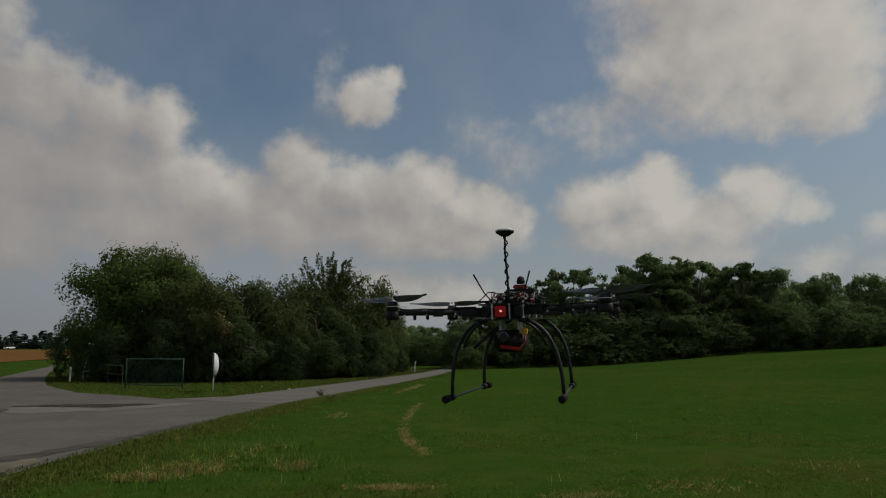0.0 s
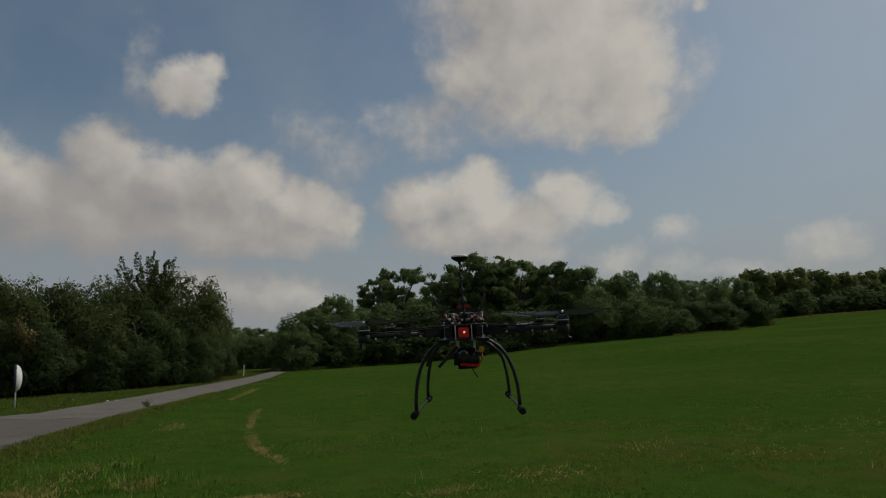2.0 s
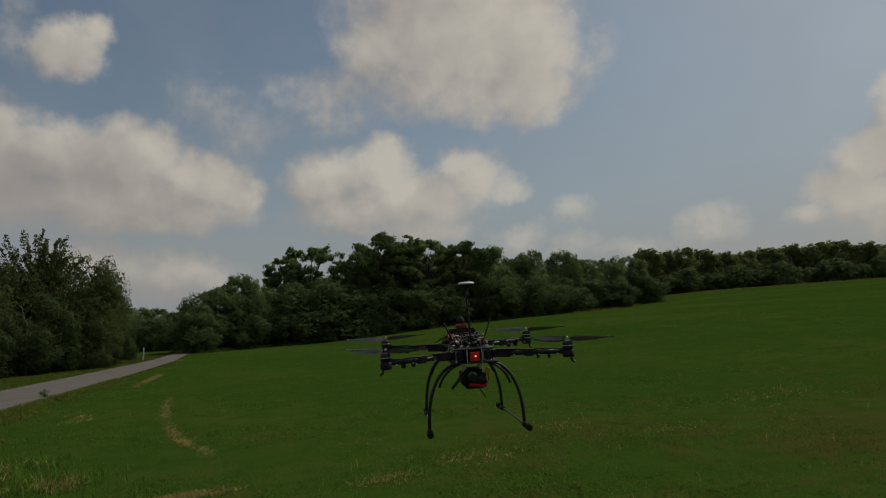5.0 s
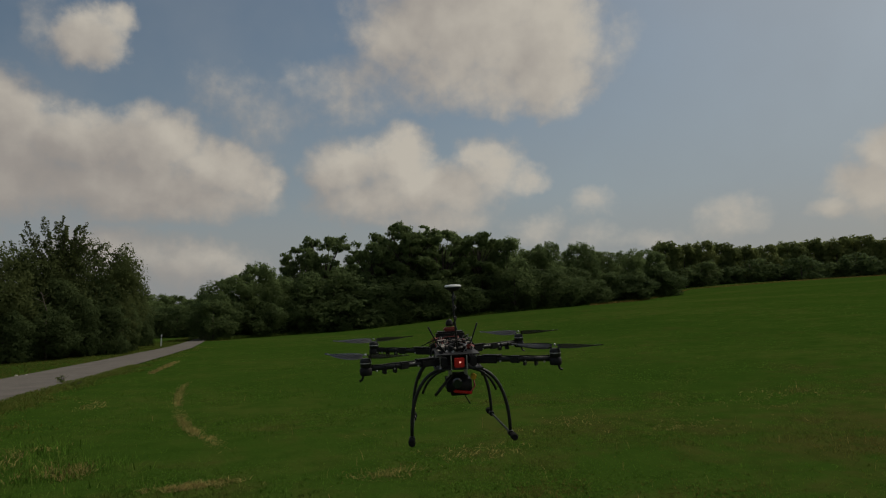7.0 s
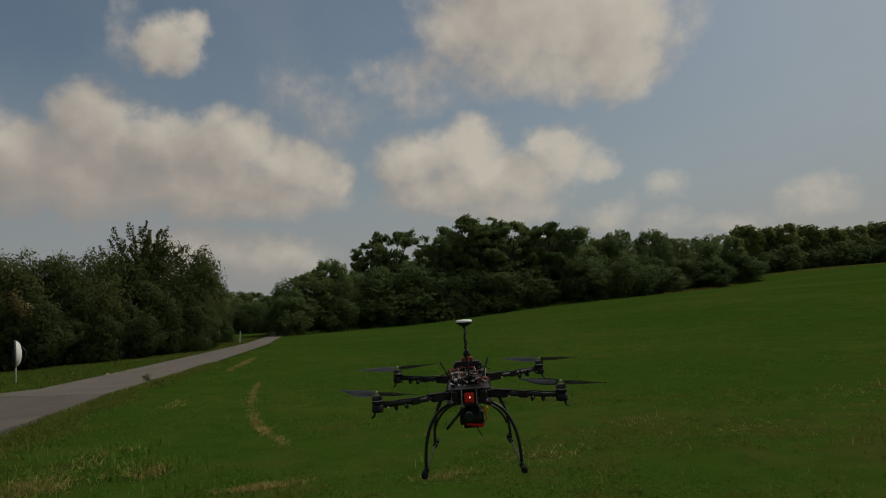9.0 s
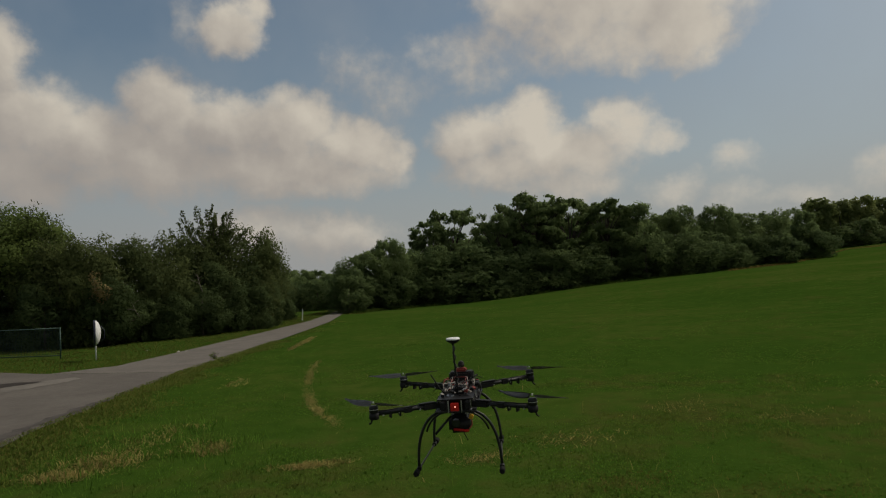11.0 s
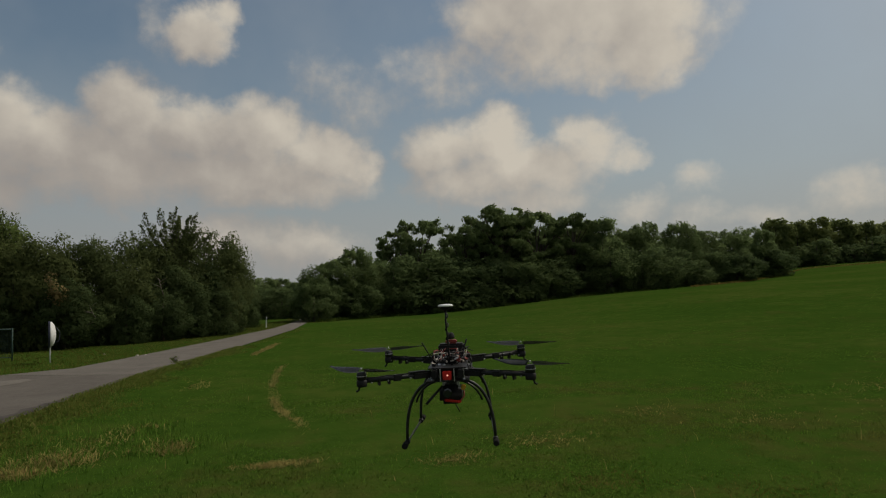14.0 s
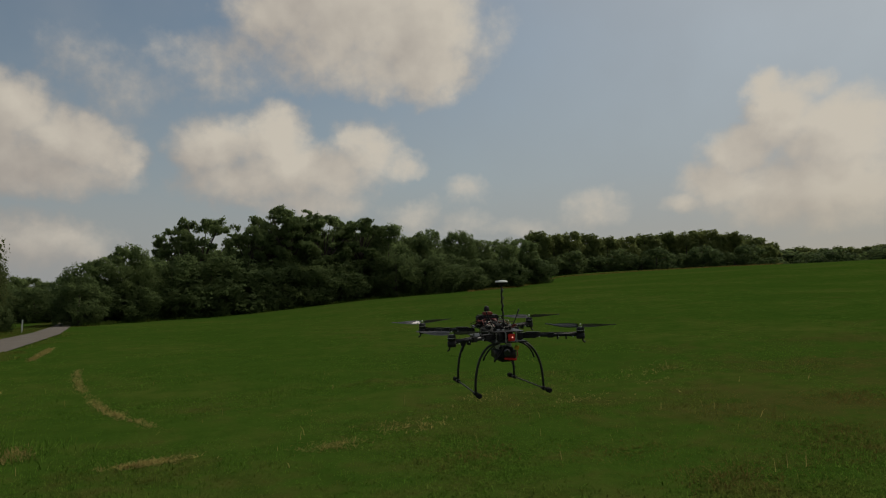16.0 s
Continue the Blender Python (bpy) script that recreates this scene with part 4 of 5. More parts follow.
# dry seeding grass along the crest under the far trees
ca = rng.uniform(33.0, 58.0, 4200)
reach = np.arange(60, 150, 1.0)
brow = np.array([reach[np.argmax((height(reach * np.sin(a), reach * np.cos(a)) - 1.65) / reach)] for a in np.radians(np.arange(33, 59, 1.0))])
cd = np.minimum(np.interp(ca, np.arange(33, 59, 1.0), brow), np.interp(ca, [33, 37, 39.3, 41, 58], [73.5, 82, 92, 120, 126])) + rng.normal(0, 1.0, 4200)
blades("dry_grass", np.stack([cd * np.sin(np.radians(ca)), cd * np.cos(np.radians(ca))], 1), FRINGE_DRY, 0.22, "strip of dry seeding grass along the far edge of the meadow", "dry grass", lean=1.0, width=0.07, per=2)
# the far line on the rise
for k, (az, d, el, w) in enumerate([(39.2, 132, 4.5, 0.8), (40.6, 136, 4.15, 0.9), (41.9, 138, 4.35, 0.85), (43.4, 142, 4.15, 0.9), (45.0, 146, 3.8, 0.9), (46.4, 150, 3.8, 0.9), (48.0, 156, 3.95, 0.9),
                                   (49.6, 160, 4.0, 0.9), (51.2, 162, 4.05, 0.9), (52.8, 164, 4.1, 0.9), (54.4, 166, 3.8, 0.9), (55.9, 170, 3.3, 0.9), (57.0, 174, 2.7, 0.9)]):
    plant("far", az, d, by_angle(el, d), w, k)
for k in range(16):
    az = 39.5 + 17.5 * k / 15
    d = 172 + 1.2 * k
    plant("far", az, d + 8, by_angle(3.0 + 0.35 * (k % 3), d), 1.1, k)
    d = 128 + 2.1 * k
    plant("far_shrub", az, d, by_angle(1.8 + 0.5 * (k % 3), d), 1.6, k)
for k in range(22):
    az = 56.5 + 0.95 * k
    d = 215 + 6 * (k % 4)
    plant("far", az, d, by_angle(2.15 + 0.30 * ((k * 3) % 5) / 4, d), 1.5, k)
    plant("far_shrub", az + 0.4, d - 25, by_angle(1.9 + 0.2 * (k % 3), d - 25), 1.9, k)
# far conifers beyond the grain field
for k in range(30):
    az = -44 + 0.55 * k
    plant("conifer", az, 330 + 8 * (k % 3), by_angle(0.50 + 0.45 * ((k * 5) % 7) / 6, 330), 2.6, k)
for kinds in KINDS.values():
    for src in kinds:
        for o in (src, *src.children_recursive):
            bpy.data.objects.remove(o)


# ---- the hovering quadcopter ----
def make_drone():
    d = thing("quadcopter", (0.72, 2.30, 1.475), -17.0, "black carbon quadcopter hovering above the meadow, red plate on its back", "drone")
    # stacked plates of the hull
    bm = bmesh.new()
    box(bm, (0.150, 0.40, 0.004), (0, 0.01, -0.022), bevel=0.001)
    part("lower_plate", bm, CARBON, d)
    bm = bmesh.new()
    box(bm, (0.135, 0.36, 0.004), (0, 0.01, 0.020), bevel=0.001)
    part("upper_plate", bm, CARBON, d)
    for x in (-0.055, 0.055):
        for y in (-0.16, -0.06, 0.06, 0.17):
            bm = bmesh.new()
            lathe(bm, [(0.0045, -0.020), (0.0035, -0.017), (0.0035, 0.015), (0.0045, 0.018)], pose(x, y, 0), 8)
            part("standoff", bm, ALU, d, "bright aluminium standoff")
    bm = bmesh.new()
    box(bm, (0.085, 0.20, 0.042), (0, 0.0, -0.001), bevel=0.006)
    part("battery", bm, BLACK, d)
    bm = bmesh.new()
    box(bm, (0.100, 0.055, 0.050), (0.0, 0.125, 0.048), bevel=0.006)
    part("autopilot_box", bm, BLACK, d)
    bm = bmesh.new()
    box(bm, (0.044, 0.036, 0.014), (0.0, 0.122, 0.080), bevel=0.004)
    part("receiver", bm, RED_DARK, d, "red receiver case")
    bm = bmesh.new()
    lathe(bm, [(0.012, 0), (0.014, 0.008), (0.010, 0.020), (0.004, 0.024)], pose(0.0, 0.13, 0.09), 12)
    part("camera_dome", bm, BLACK, d)
    bm = bmesh.new()
    box(bm, (0.070, 0.11, 0.010), (-0.005, 0.015, 0.030), bevel=0.002)
    part("circuit_board", bm, PALE_PCB, d, "pale circuit board")
    bm = bmesh.new()
    box(bm, (0.050, 0.060, 0.022), (0.006, -0.055, 0.034), bevel=0.004)
    part("power_module", bm, BLACK, d)
    for x, y, z, sx_, sz_ in ((-0.046, -0.165, 0.0, 0.020, 0.030), (0.046, -0.165, 0.0, 0.020, 0.030), (-0.064, 0.07, 0.03, 0.022, 0.012), (0.064, 0.07, 0.03, 0.022, 0.012), (0.05, -0.03, 0.03, 0.02, 0.014), (-0.05, -0.04, 0.03, 0.02, 0.014)):
        bm = bmesh.new()
        box(bm, (sx_, 0.045, sz_), (x, y, z), bevel=0.003)
        part("speed_controller", bm, BLACK, d)
    # the red plate that faces the camera, with its lamp
    bm = bmesh.new()
    box(bm, (0.031, 0.006, 0.030), (0, -0.196, -0.001), bevel=0.002)
    plate = part("tail_plate", bm, RED, d, "bright red square tail plate")
    bm = bmesh.new()
    lathe(bm, [(0.003, 0), (0.0032, 0.002), (0.0015, 0.003)], pose(0.002, -0.199, 0, 90, 0, 0), 10)
    part("tail_lamp", bm, LED, plate, "small pale lamp")
    for x in (-0.024, 0.024):
        bm = bmesh.new()
        box(bm, (0.003, 0.01, 0.044), (x, -0.19, -0.001), bevel=0.001)
        part("tail_bracket", bm, ALU, d, "bright aluminium bracket")
    # wires over the hull
    rng = random.Random(5)
    for i in range(24):
        x0, y0 = rng.uniform(-0.06, 0.06), rng.uniform(-0.15, 0.10)
        pts = [(x0 + rng.uniform(-0.02, 0.02) * k, y0 + 0.03 * k, 0.028 + 0.026 * math.sin(k * 1.05) + rng.uniform(0, 0.008)) for k in range(4)]
        bm = tube(bmesh.new(), pts, 0.0016, 6)
        mat, word = ((RED_DARK, "dark red wire"), (BLACK, ""), (PALE_PCB, "thin pale wire"), (BLACK, ""))[i % 4]
        smooth(part("wire", bm, mat, d, word))
    # small boards, plugs and straps crowded on the hull
    for i in range(44):
        x0, y0 = rng.uniform(-0.062, 0.062), rng.uniform(-0.15, 0.16)
        bm = box(bmesh.new(), (rng.uniform(0.005, 0.014), rng.uniform(0.006, 0.018), rng.uniform(0.003, 0.010)), (x0, y0, 0.022 + rng.uniform(0.003, 0.03)), (rng.uniform(-20, 20), 0, rng.uniform(0, 90)), 0.0015)
        mat, word = ((BLACK, ""), (PALE_PCB, "pale plug"), (RED_DARK, "dark red plug"), (BLACK, ""), (ALU, "bright metal fitting"))[i % 5]
        part("fitting", bm, mat, d, word)
    for x in (-0.068, 0.068):
        for y in (-0.12, 0.0, 0.12):
            bm = tube(bmesh.new(), [(x, y, -0.02), (x * 1.12, y + 0.01, 0.0), (x, y + 0.02, 0.022)], 0.0022, 5)
            smooth(part("wire", bm, BLACK, d))
    # arms, motors and propellers
    for k, (mx, my) in enumerate(((-0.282, -0.27), (0.282, -0.27), (-0.275, 0.29), (0.275, 0.29))):
        s = 1 if mx > 0 else -1
        back = my < 0
        root = Vector((s * 0.060, -0.15 if back else 0.165, 0.0))
        end = Vector((mx, my, 0.004))
        way = (end - root)
        arm = part("arm", tube(bmesh.new(), [root, root + way * 0.4, root + way * 0.96], [0.008, 0.0078, 0.0078], 10), CARBON, d)
        smooth(arm)
        bm = bmesh.new()
        ang = math.degrees(math.atan2(way.y, way.x))
        c = root + way * 0.12
        box(bm, (0.078, 0.022, 0.023), c, (0, 0, ang), 0.004)
        part("arm_clamp", bm, BLACK, arm)
        c = root + way * 0.50
        box_ = box(bmesh.new(), (0.034, 0.021, 0.022), c, (0, 0, ang), 0.004)
        part("arm_sleeve", box_, BLACK, arm)
        c = root + way * 0.20
        part("arm_strip", box(bmesh.new(), (0.062, 0.020, 0.004), (c.x, c.y, 0.0138), (0, 0, ang), 0.001), BLACK, arm)
        for f, drop in ((0.30, -0.011), (0.62, -0.010), (0.86, -0.010), (0.95, -0.012)):
            c = root + way * f
            part("screw", lathe(bmesh.new(), [(0.0032, -0.002), (0.0034, 0.0), (0.0022, 0.0018)], pose(c.x, c.y - 0.0105 if f < 0.4 else c.y - 0.008, drop * 0.4, 90, 0, 0), 8), ALU, arm, "bright screw head")
        lead = [root + way * f + Vector((0, 0, 0.0092 + 0.0012 * math.sin(f * 21))) for f in (0.05, 0.2, 0.35, 0.5, 0.65, 0.8, 0.93)]
        smooth(part("motor_lead", tube(bmesh.new(), lead, 0.0020, 6), BLACK, arm))
        for f in (0.62, 0.76):
            c = root + way * f
            part("cable_tie", box(bmesh.new(), (0.006, 0.022, 0.026), (c.x, c.y, -0.004), (0, 0, ang), 0.002), BLACK, arm)
        bm = lathe(bmesh.new(), [(0.016, -0.014), (0.018, -0.010), (0.018, 0.006), (0.012, 0.010)], pose(mx, my, 0.0), 16)
        smooth(part("motor_mount", bm, BLACK, d))
        bm = lathe(bmesh.new(), [(0.013, 0.008), (0.0165, 0.011), (0.0165, 0.028), (0.014, 0.034), (0.007, 0.036)], pose(mx, my, 0.0), 20)
        motor = smooth(part("motor", bm, CARBON, d))
        part("motor_ring", lathe(bmesh.new(), [(0.0166, 0.0205), (0.0170, 0.021), (0.0170, 0.0222), (0.0166, 0.0228)], pose(mx, my, 0), 20), ALU, motor, "bright metal ring")
        part("propeller_nut", lathe(bmesh.new(), [(0.0034, 0.042), (0.0034, 0.047), (0.0016, 0.049)], pose(mx, my, 0), 8), ALU, motor, "bright aluminium nut")
        part("motor_foot", tube(bmesh.new(), [(mx + s * 0.008, my, -0.012), (mx + s * 0.012, my, -0.026), (mx + s * 0.020, my, -0.030)], 0.0035, 6), BLACK, d)
        turn = (-28, 148, 12, -16)[k]
        for half in (0, 180):
            n = 12
            bm = bmesh.new()
            rows = []
            for i in range(n + 1):
                f = i / n
                r = 0.008 + 0.142 * f
                chord = 0.010 + 0.023 * math.sin(math.pi * min(1, f * 1.08 + 0.10)) ** 0.8 * (1 - 0.45 * f)
                pitch = radians(40 - 22 * f)
                sweep = 0.006 * math.sin(3.14 * f) - 0.016 * f * f
                row = []
                for u, thick in ((-0.5, 0), (-0.2, 0.0014), (0.25, 0.0014), (0.5, 0)):
                    row.append(bm.verts.new((r, sweep + u * chord * math.cos(pitch), 0.041 - u * chord * math.sin(pitch) + thick + 0.006 * f * f)))
                rows.append(row)
            for a, b in zip(rows, rows[1:]):
                for i in range(3):
                    bm.faces.new((a[i], a[i + 1], b[i + 1], b[i]))
            bmesh.ops.solidify(bm, geom=bm.faces[:], thickness=0.0014)
            bmesh.ops.transform(bm, matrix=pose(mx, my, 0, 0, 0, turn + half), verts=bm.verts)
            smooth(part("propeller_blade", bm, PROP, d, "grey glossy propeller blade"))
    # landing gear: four bowed legs on two skids
    def foot_x(y):
        return 0.147 - 0.045 * y

    for s in (-1, 1):
        skid = part("skid", tube(bmesh.new(), [(s * foot_x(y), y, -0.232) for y in (-0.195, 0.0, 0.215)], 0.0034, 8), CARBON, d)
        for y in (-0.205, 0.215):
            part("skid_foot", lathe(bmesh.new(), [(0.0085, -0.018), (0.0105, -0.014), (0.0105, 0.014), (0.0085, 0.018)], pose(s * foot_x(y), y, -0.232, 90, 0, 0), 12), RUBBER, skid, "black foam foot")
        for y in (-0.155, 0.165):
            pts = []
            for i in range(13):
                a = radians(8 + 82 * i / 12)
                pts.append((s * (0.042 + (foot_x(y) - 0.042) * math.sin(a) ** 0.9), y, -0.232 + 0.207 * math.cos(a) ** 0.85 if i < 12 else -0.232))
            leg = smooth(part("leg", tube(bmesh.new(), pts, [0.0054] * 13, 8), CARBON, d))
            part("leg_joint", lathe(bmesh.new(), [(0.008, -0.012), (0.0095, -0.008), (0.0095, 0.008), (0.008, 0.012)], pose(s * foot_x(y), y, -0.232, 90, 0, 0), 10), BLACK, leg)
            inner = [(s * (0.030 + 0.092 * math.sin(radians(8 + 60 * i / 8))), y + 0.016 * (1 if y > 0 else -1) * (1 - i / 8), -0.024 - 0.115 * (1 - math.cos(radians(8 + 60 * i / 8)))) for i in range(9)]
            smooth(part("leg_brace", tube(bmesh.new(), inner, 0.004, 6), CARBON, leg))
    # camera pod under the hull
    bm = bmesh.new()
    box(bm, (0.078, 0.13, 0.060), (0.004, -0.075, -0.082), bevel=0.012)
    pod = smooth(part("camera_pod", bm, BLACK, d))
    part("pod_stripe", box(bmesh.new(), (0.060, 0.006, 0.010), (0.012, -0.141, -0.100), (0, 8, 0), 0.003), RED, pod, "dark red stripe")
    part("pod_lens", lathe(bmesh.new(), [(0.016, 0), (0.016, 0.010), (0.011, 0.011)], pose(-0.005, -0.139, -0.070, 90, 0, 0), 16), GLASS_LENS, pod, "dark glass lens")
    for x in (-0.022, 0.030):
        part("pod_hanger", box(bmesh.new(), (0.008, 0.05, 0.040), (x, -0.075, -0.042), bevel=0.002), ALU, pod, "aluminium hanger")
    part("battery_plug", box(bmesh.new(), (0.016, 0.020, 0.018), (0.050, -0.12, -0.056), (0, 15, 0), 0.003), YELLOW, d, "yellow battery plug")
    smooth(part("battery_lead", tube(bmesh.new(), [(0.050, -0.12, -0.064), (0.052, -0.125, -0.085), (0.040, -0.135, -0.100), (0.01, -0.142, -0.104)], 0.0028, 6), RED_DARK, d, "red battery lead"))
    smooth(part("aerial", tube(bmesh.new(), [(-0.022, -0.15, -0.045), (-0.060, -0.18, -0.080), (-0.078, -0.19, -0.098)], [0.0045, 0.005, 0.0045], 8), BLACK, d))
    smooth(part("trailing_wire", tube(bmesh.new(), [(0.015, -0.12, -0.10), (0.022, -0.13, -0.118), (0.034, -0.14, -0.138)], 0.0018, 6), BLACK, d))
    # mast with the satellite receiver
    mast = smooth(part("mast", tube(bmesh.new(), [(0.004, -0.090, 0.022), (0.002, -0.090, 0.10), (-0.002, -0.090, 0.17), (0.0, -0.090, 0.222)], 0.0032, 8), CARBON, d))
    helix = [(0.0055 * math.cos(i * 0.9) + 0.001, -0.090 + 0.0055 * math.sin(i * 0.9), 0.03 + 0.19 * i / 40) for i in range(41)]
    smooth(part("mast_cable", tube(bmesh.new(), helix, 0.0022, 5), BLACK, mast))
    bm = lathe(bmesh.new(), [(0.010, 0.216), (0.020, 0.222), (0.0265, 0.227), (0.0265, 0.230)], pose(0, -0.09, 0), 24)
    puck = smooth(part("receiver_base", bm, BLACK, mast))
    bm = lathe(bmesh.new(), [(0.0268, 0.2302), (0.0274, 0.233), (0.024, 0.2365), (0.010, 0.238)], pose(0, -0.09, 0), 24)
    smooth(part("receiver_cap", bm, WHITE_PAINT, mast, "white round receiver cap"))
    for (x, y), (x2, y2, z2) in (((-0.035, -0.10), (-0.088, -0.13, 0.108)), ((0.030, -0.09), (0.070, -0.11, 0.112))):
        smooth(part("whip_aerial", tube(bmesh.new(), [(x, y, 0.02), ((x + x2) / 2, (y + y2) / 2, 0.054), (x2, y2, z2)], [0.0024, 0.002, 0.0028], 6), BLACK, d))
    d.rotation_euler[0], d.rotation_euler[1] = radians(2.0), radians(-1.3)   # a slight lean in the hover
    return d


make_drone()


# ---- things by the road ----
def place(x, y, lift=0.0):
    return (x, y, hz(x, y) + lift)


def make_mirror():
    e = thing("traffic_mirror", place(-6.92, 22.6), 0, "round traffic mirror with domed white back on thin post", "traffic mirror")
    smooth(part("post", tube(bmesh.new(), [(0, 0, -0.1), (0, 0, 0.6), (0, 0, 1.10)], 0.022, 8), WHITE_PAINT, e, "pale painted post"))
    face = pose(0.0, -0.01, 0.86, 90, 0, 107.5)
    smooth(part("dome", lathe(bmesh.new(), [(0.385, 0.0), (0.375, 0.03), (0.335, 0.075), (0.265, 0.115), (0.17, 0.142), (0.07, 0.155), (0.01, 0.157)], face, 32), WHITE_PAINT, e, "white domed back"))
    part("rim", lathe(bmesh.new(), [(0.375, -0.05), (0.40, -0.045), (0.405, -0.012), (0.38, -0.002)], face, 32), NAVY, e, "dark rim")
    part("clamp", box(bmesh.new(), (0.07, 0.09, 0.10), (0.02, -0.05, 0.80), (0, 0, 10), 0.012), NAVY, e, "dark clamp on the post")
    smooth(part("stay", tube(bmesh.new(), [(0.15, 0.06, 1.06), (0.24, 0.10, 0.90), (0.22, 0.10, 0.66), (0.02, 0.02, 0.52)], 0.012, 6), NAVY, e, "dark curved stay"))
    return e


make_mirror()


def make_marker(x, y, h, lean):
    e = thing("marker_post", place(x, y), 0, "slim white roadside marker post in the verge", "marker post", "roadside posts")
    e.rotation_euler = (0, radians(lean), 0)
    part("shaft", box(bmesh.new(), (0.075, 0.055, h), (0, 0, h / 2 - 0.03), bevel=0.016), WHITE_PAINT, e)
    part("band", box(bmesh.new(), (0.081, 0.061, 0.04), (0, 0, h * 0.70), bevel=0.016), NAVY, e, "dark band near the top")
    return e


make_marker(-1.25, 43.2, 0.72, 3)
make_marker(-15.4, 29.7, 0.66, 0)


def make_bent_pipe():
    e = thing("bent_pipe", place(-15.5, 31.0), 0, "pale bent pipe standing in the verge", "pipe")
    smooth(part("pipe", tube(bmesh.new(), [(0, 0, -0.1), (-0.02, 0, 0.35), (0.02, 0, 0.6), (0.12, 0, 1.0), (0.16, 0, 1.15)], 0.025, 8), WHITE_PAINT, e))
    smooth(part("stub", tube(bmesh.new(), [(0.0, 0, 0.42), (0.22, 0, 0.40)], 0.03, 8), WHITE_PAINT, e))
    return e


make_bent_pipe()


def make_fence():
    a, b = Vector((-11.0, 24.7)), Vector((-8.8, 24.1))
    e = thing("fence", place(-9.6, 24.4), math.degrees(math.atan2(b.y - a.y, b.x - a.x)), "green wire mesh fence panel before the hedge", "fence")
    w, h = 2.33, 1.02
    for x in (-w / 2, w / 2):
        smooth(part("post", tube(bmesh.new(), [(x, 0, -0.1), (x, 0, h + 0.03)], 0.022, 8), GREEN_WIRE, e))
    smooth(part("top_rail", tube(bmesh.new(), [(-w / 2, 0, h), (w / 2, 0, h)], 0.014, 8), RAIL, e, "pale green top rail"))
    smooth(part("bottom_rail", tube(bmesh.new(), [(-w / 2, 0, 0.12), (w / 2, 0, 0.12)], 0.016, 8), GREEN_WIRE, e))
    for i in range(1, 44):
        x = -w / 2 + w * i / 44
        part("wire", tube(bmesh.new(), [(x, 0, 0.10), (x, 0, h)], 0.0032, 4), MESH_GREEN, e)
    for i in range(1, 14):
        z = 0.12 + (h - 0.12) * i / 14
        part("wire", tube(bmesh.new(), [(-w / 2, 0.008, z), (w / 2, 0.008, z)], 0.0032, 4), MESH_GREEN, e)
    return e


make_fence()


def make_low_fence():
    e = thing("low_fence", place(-13.4, 28.9), -52, "low old wire fence in the verge", "fence")
    for x in (-2.4, 0.0, 2.4):
        part("post", tube(bmesh.new(), [(x, 0, -0.1), (x + 0.02, 0, 0.80)], 0.016, 7), BARK, e)
    for z in (0.40, 0.75):
        part("wire", tube(bmesh.new(), [(-2.4, 0, z), (0, 0, z - 0.02), (2.4, 0, z)], 0.006, 5), GALVANISED, e, "pale wire")
    return e


make_low_fence()


def make_dry_branch(az, d, el, h, seed, leaves):
    """A pale dead bough hanging out of the hedge, with or without withered leaves."""
    rng = random.Random(seed)
    x, y = d * math.sin(radians(az)), d * math.cos(radians(az))
    base = by_angle(el, d) - h / 2
    label = "withered bough with tan leaves hanging out of the hedge" if leaves else "bare pale dead bough standing in the hedge"
    e = thing("dead_bough", (x, y, base), 0, label, "dead bough", "dead boughs")
    tips = []
    smooth(part("stem", tube(bmesh.new(), [(0.15, 1.2, -h * 0.6), (0.05, 0.5, 0), (0, 0.1, h * 0.5), (-0.08, 0, h)], [0.035, 0.028, 0.02, 0.008], 6), DEAD_WOOD, e))
    for i in range(5):
        z, side, up = h * rng.uniform(0.3, 0.9), rng.uniform(-0.35, 0.35), rng.uniform(0.05, 0.3) * h
        tips.append((side, -0.05, z + up * 0.8))
        smooth(part("twig", tube(bmesh.new(), [(0, 0.1, z), (side * 0.5, 0.02, z + up * 0.6), (side, -0.05, z + up)], [0.014, 0.010, 0.005], 5), DEAD_WOOD, e))
    if leaves:
        me = leaf_mesh("withered_leaves", tips, [(0.26, 0.16, 0.30)] * len(tips), 420, 0.055, seed, hollow=0.1, ragged=0.05)
        me.materials.append(WITHERED)
        new("withered_leaves", me).parent = e
    return e


DEAD_WOOD = material("dead_wood", (0.22, 0.19, 0.15), 0.9, vary=(0.13, 0.11, 0.09), scale=9)
WITHERED = leaf_material("withered_leaves", (0.17, 0.135, 0.060), (0.26, 0.20, 0.085), thin=0.4)
make_dry_branch(-17.0, 30.0, 0.55, 1.3, 3, True)
make_dry_branch(-14.4, 30.5, -0.75, 0.6, 4, False)
make_dry_branch(-9.6, 33.2, 1.0, 0.8, 6, False)


def make_stone(x, y, size, seed):
    """A small pale stone lying in the verge."""
    rng = random.Random(seed)
    bm = bmesh.new()
    bmesh.ops.create_icosphere(bm, subdivisions=2, radius=size)
    for v in bm.verts:
        v.co *= 1 + 0.30 * noise.noise(v.co * (2.2 / size) + Vector((seed, 0, 0)))
        v.co.z *= 0.55
    ob = smooth(part("stone", bm, PALE_STONE))
    ob.location, ob.rotation_euler = place(x, y, size * 0.35), (0, 0, rng.uniform(0, 6.28))
    return tagged(ob, "small pale stone lying in the verge grass", "stone", "verge stones")


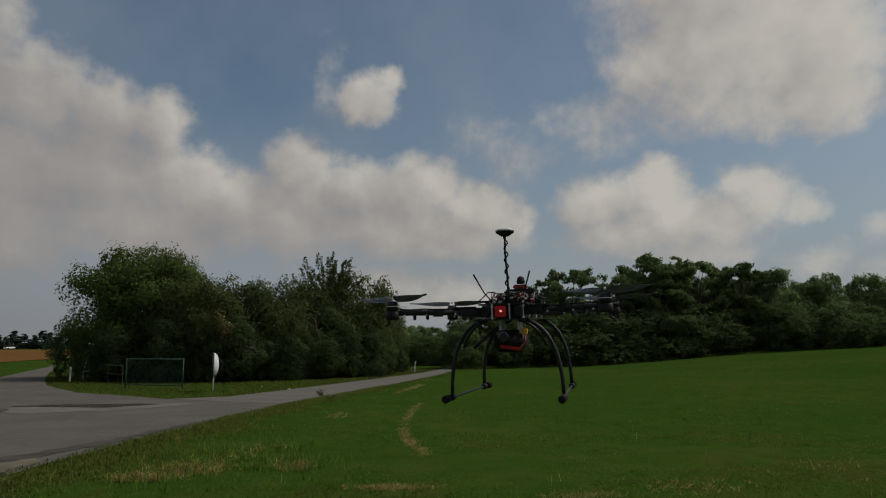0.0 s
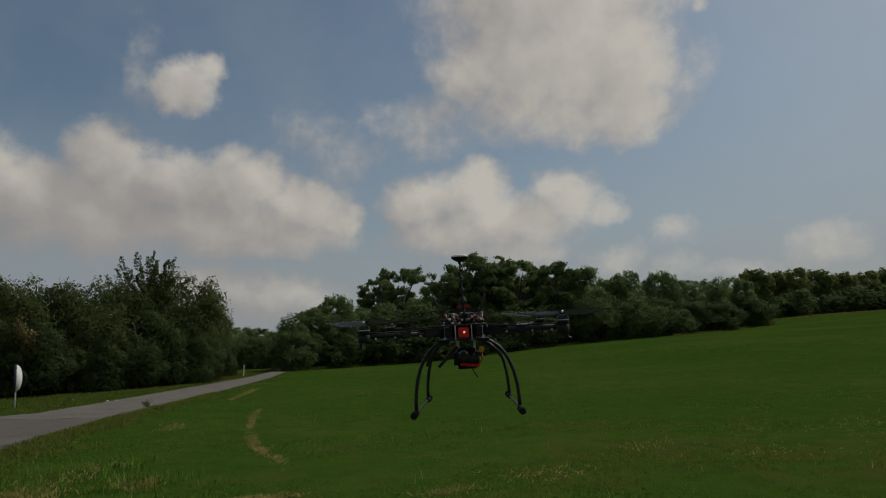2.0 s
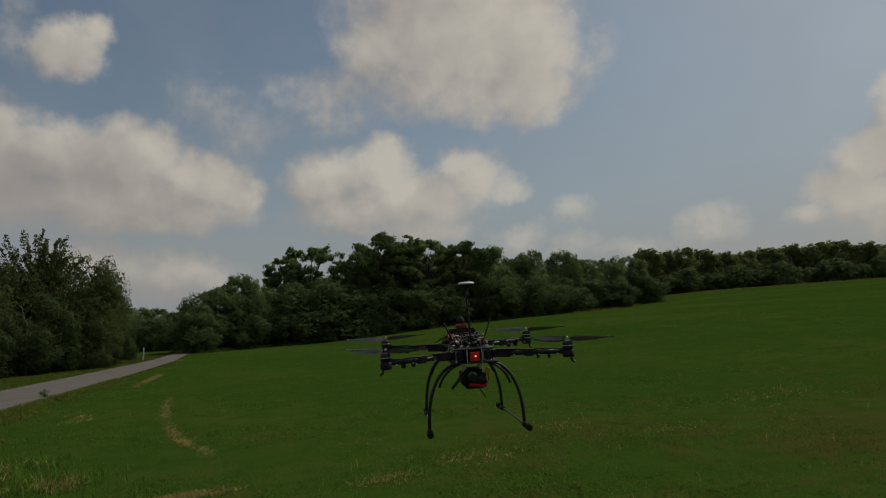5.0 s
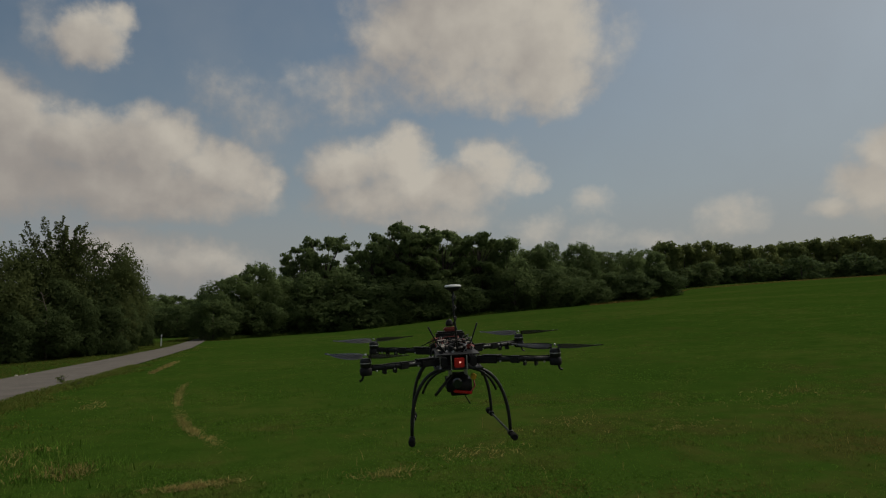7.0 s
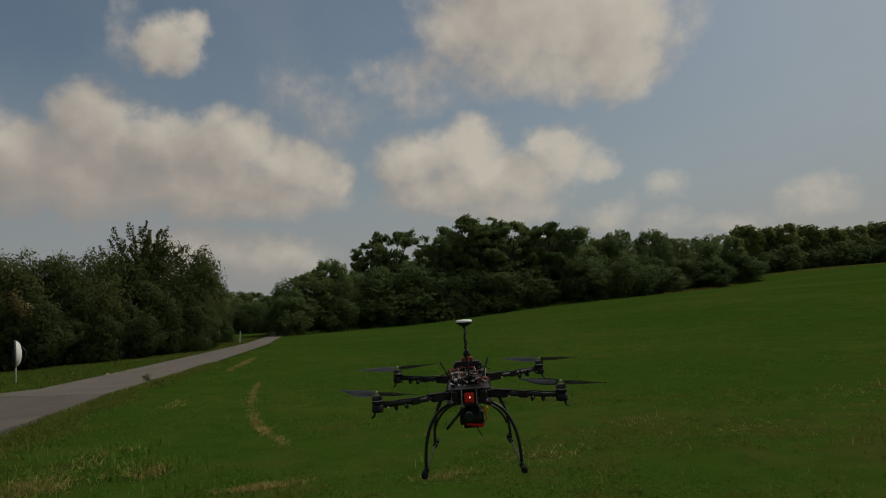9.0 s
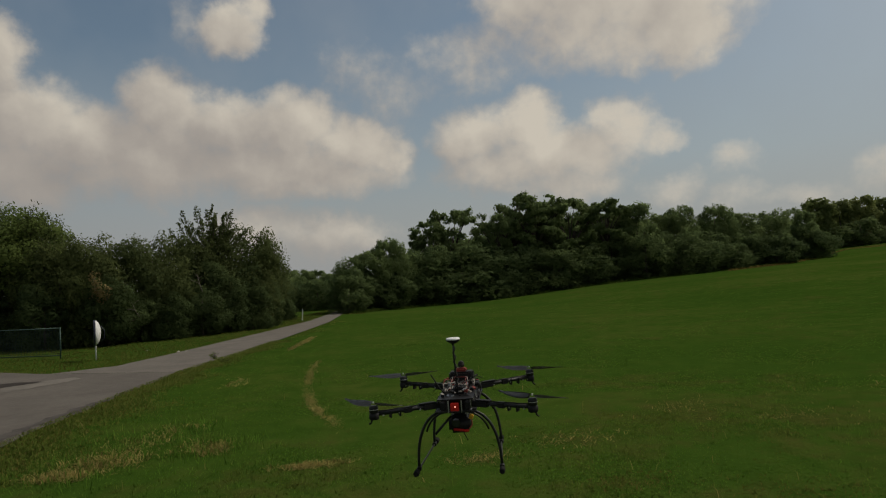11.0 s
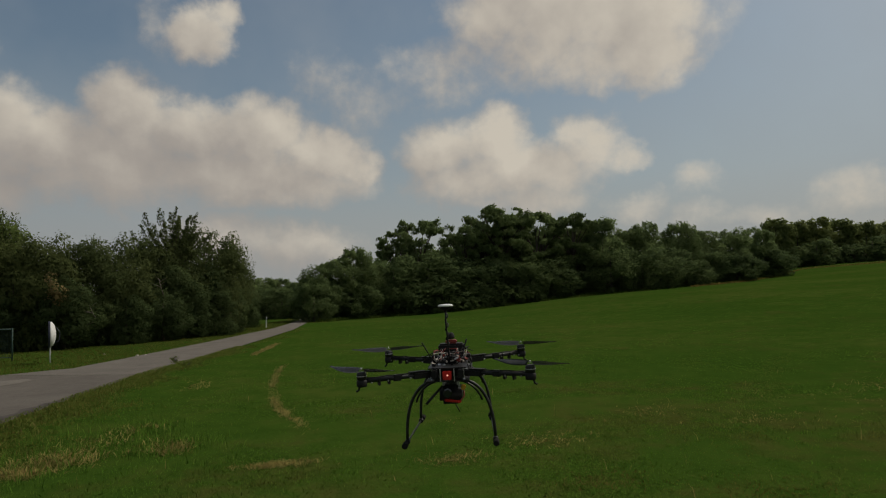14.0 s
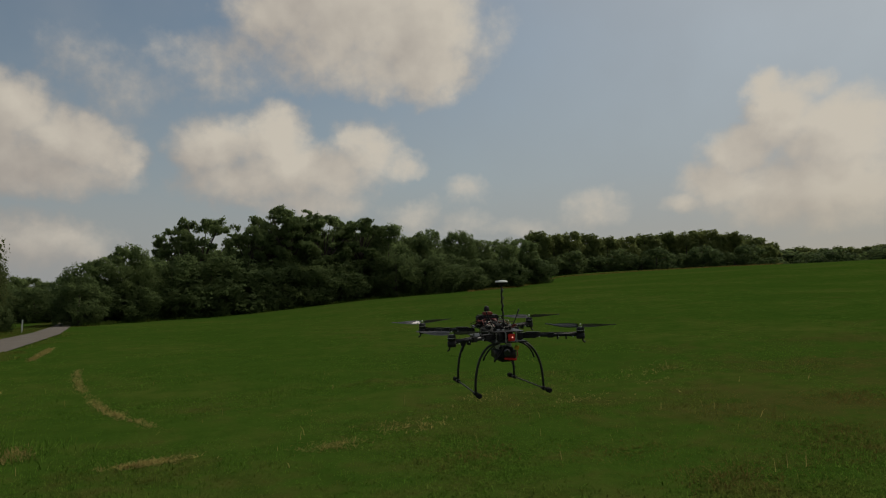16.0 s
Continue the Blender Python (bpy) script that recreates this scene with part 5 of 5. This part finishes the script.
PALE_STONE = material("pale_stone", (0.46, 0.42, 0.34), 0.9, vary=(0.30, 0.27, 0.22), scale=14, bump=0.4, bump_scale=60)
for k, (x, y, size) in enumerate([(-6.05, 25.2, 0.035), (-4.70, 23.7, 0.05), (-4.45, 23.75, 0.04)]):
    make_stone(x, y, size, k + 1)


def make_weed(x, y, h, seed, label):
    rng = random.Random(seed)
    e = thing("weed", place(x, y), 0, label, "weed", "roadside weeds")
    for i in range(7):
        a, r = rng.uniform(0, 6.28), rng.uniform(0.05, 0.16)
        hh = h * rng.uniform(0.6, 1.0)
        part("stem", tube(bmesh.new(), [(0, 0, 0), (r * 0.4 * math.cos(a), r * 0.4 * math.sin(a), hh * 0.6), (r * math.cos(a), r * math.sin(a), hh)], [0.006, 0.005, 0.003], 5), BARK, e)
    me = leaf_mesh("foliage", [(0, 0, h * 0.35), (0.08, 0.02, h * 0.2), (-0.07, 0, h * 0.6), (0.02, 0.05, h * 0.85)], [(0.10, 0.10, h * 0.3), (0.13, 0.13, h * 0.2), (0.07, 0.07, h * 0.2), (0.06, 0.06, h * 0.15)], 150, 0.025, seed)
    me.materials.append(VERGE)
    new("foliage", me).parent = e
    return e


make_weed(-3.0, 20.2, 0.24, 1, "dark weed at the edge of the lane")
make_weed(-2.55, 19.0, 0.13, 2, "low dark weed in the meadow edge")


# ---- far off to the left ----
def make_far_car():
    x, y = -165, 262
    e = thing("car", (x, y, hz(x, y) + 0.05), 78, "far white car beyond the grain field", "car")
    bm = box(bmesh.new(), (4.2, 1.7, 0.7), (0, 0, 0.65), bevel=0.15)
    part("body", bm, CAR_PAINT, e)
    part("cabin", box(bmesh.new(), (2.2, 1.5, 0.6), (-0.2, 0, 1.25), bevel=0.2), GLASS_LENS, e, "dark glazed cabin")
    for x2 in (-1.3, 1.3):
        for y2 in (-0.8, 0.8):
            part("wheel", lathe(bmesh.new(), [(0.3, -0.1), (0.32, -0.06), (0.32, 0.06), (0.3, 0.1)], pose(x2, y2, 0.32, 90, 0, 0), 14), RUBBER, e)
    return e


make_far_car()


def make_mast():
    x, y = 420 * math.sin(radians(-33.3)), 420 * math.cos(radians(-33.3))
    e = thing("radio_mast", (x, y, hz(x, y)), 0, "thin far radio mast on the horizon", "mast")
    part("shaft", tube(bmesh.new(), [(0, 0, -1), (0, 0, 9), (0, 0, 18)], [0.4, 0.3, 0.2], 6), BRICK, e)
    for z in (6, 11, 15):
        part("bracket", box(bmesh.new(), (0.9, 0.25, 0.2), (0, 0, z), bevel=0.05), GALVANISED, e)
    return e


make_mast()
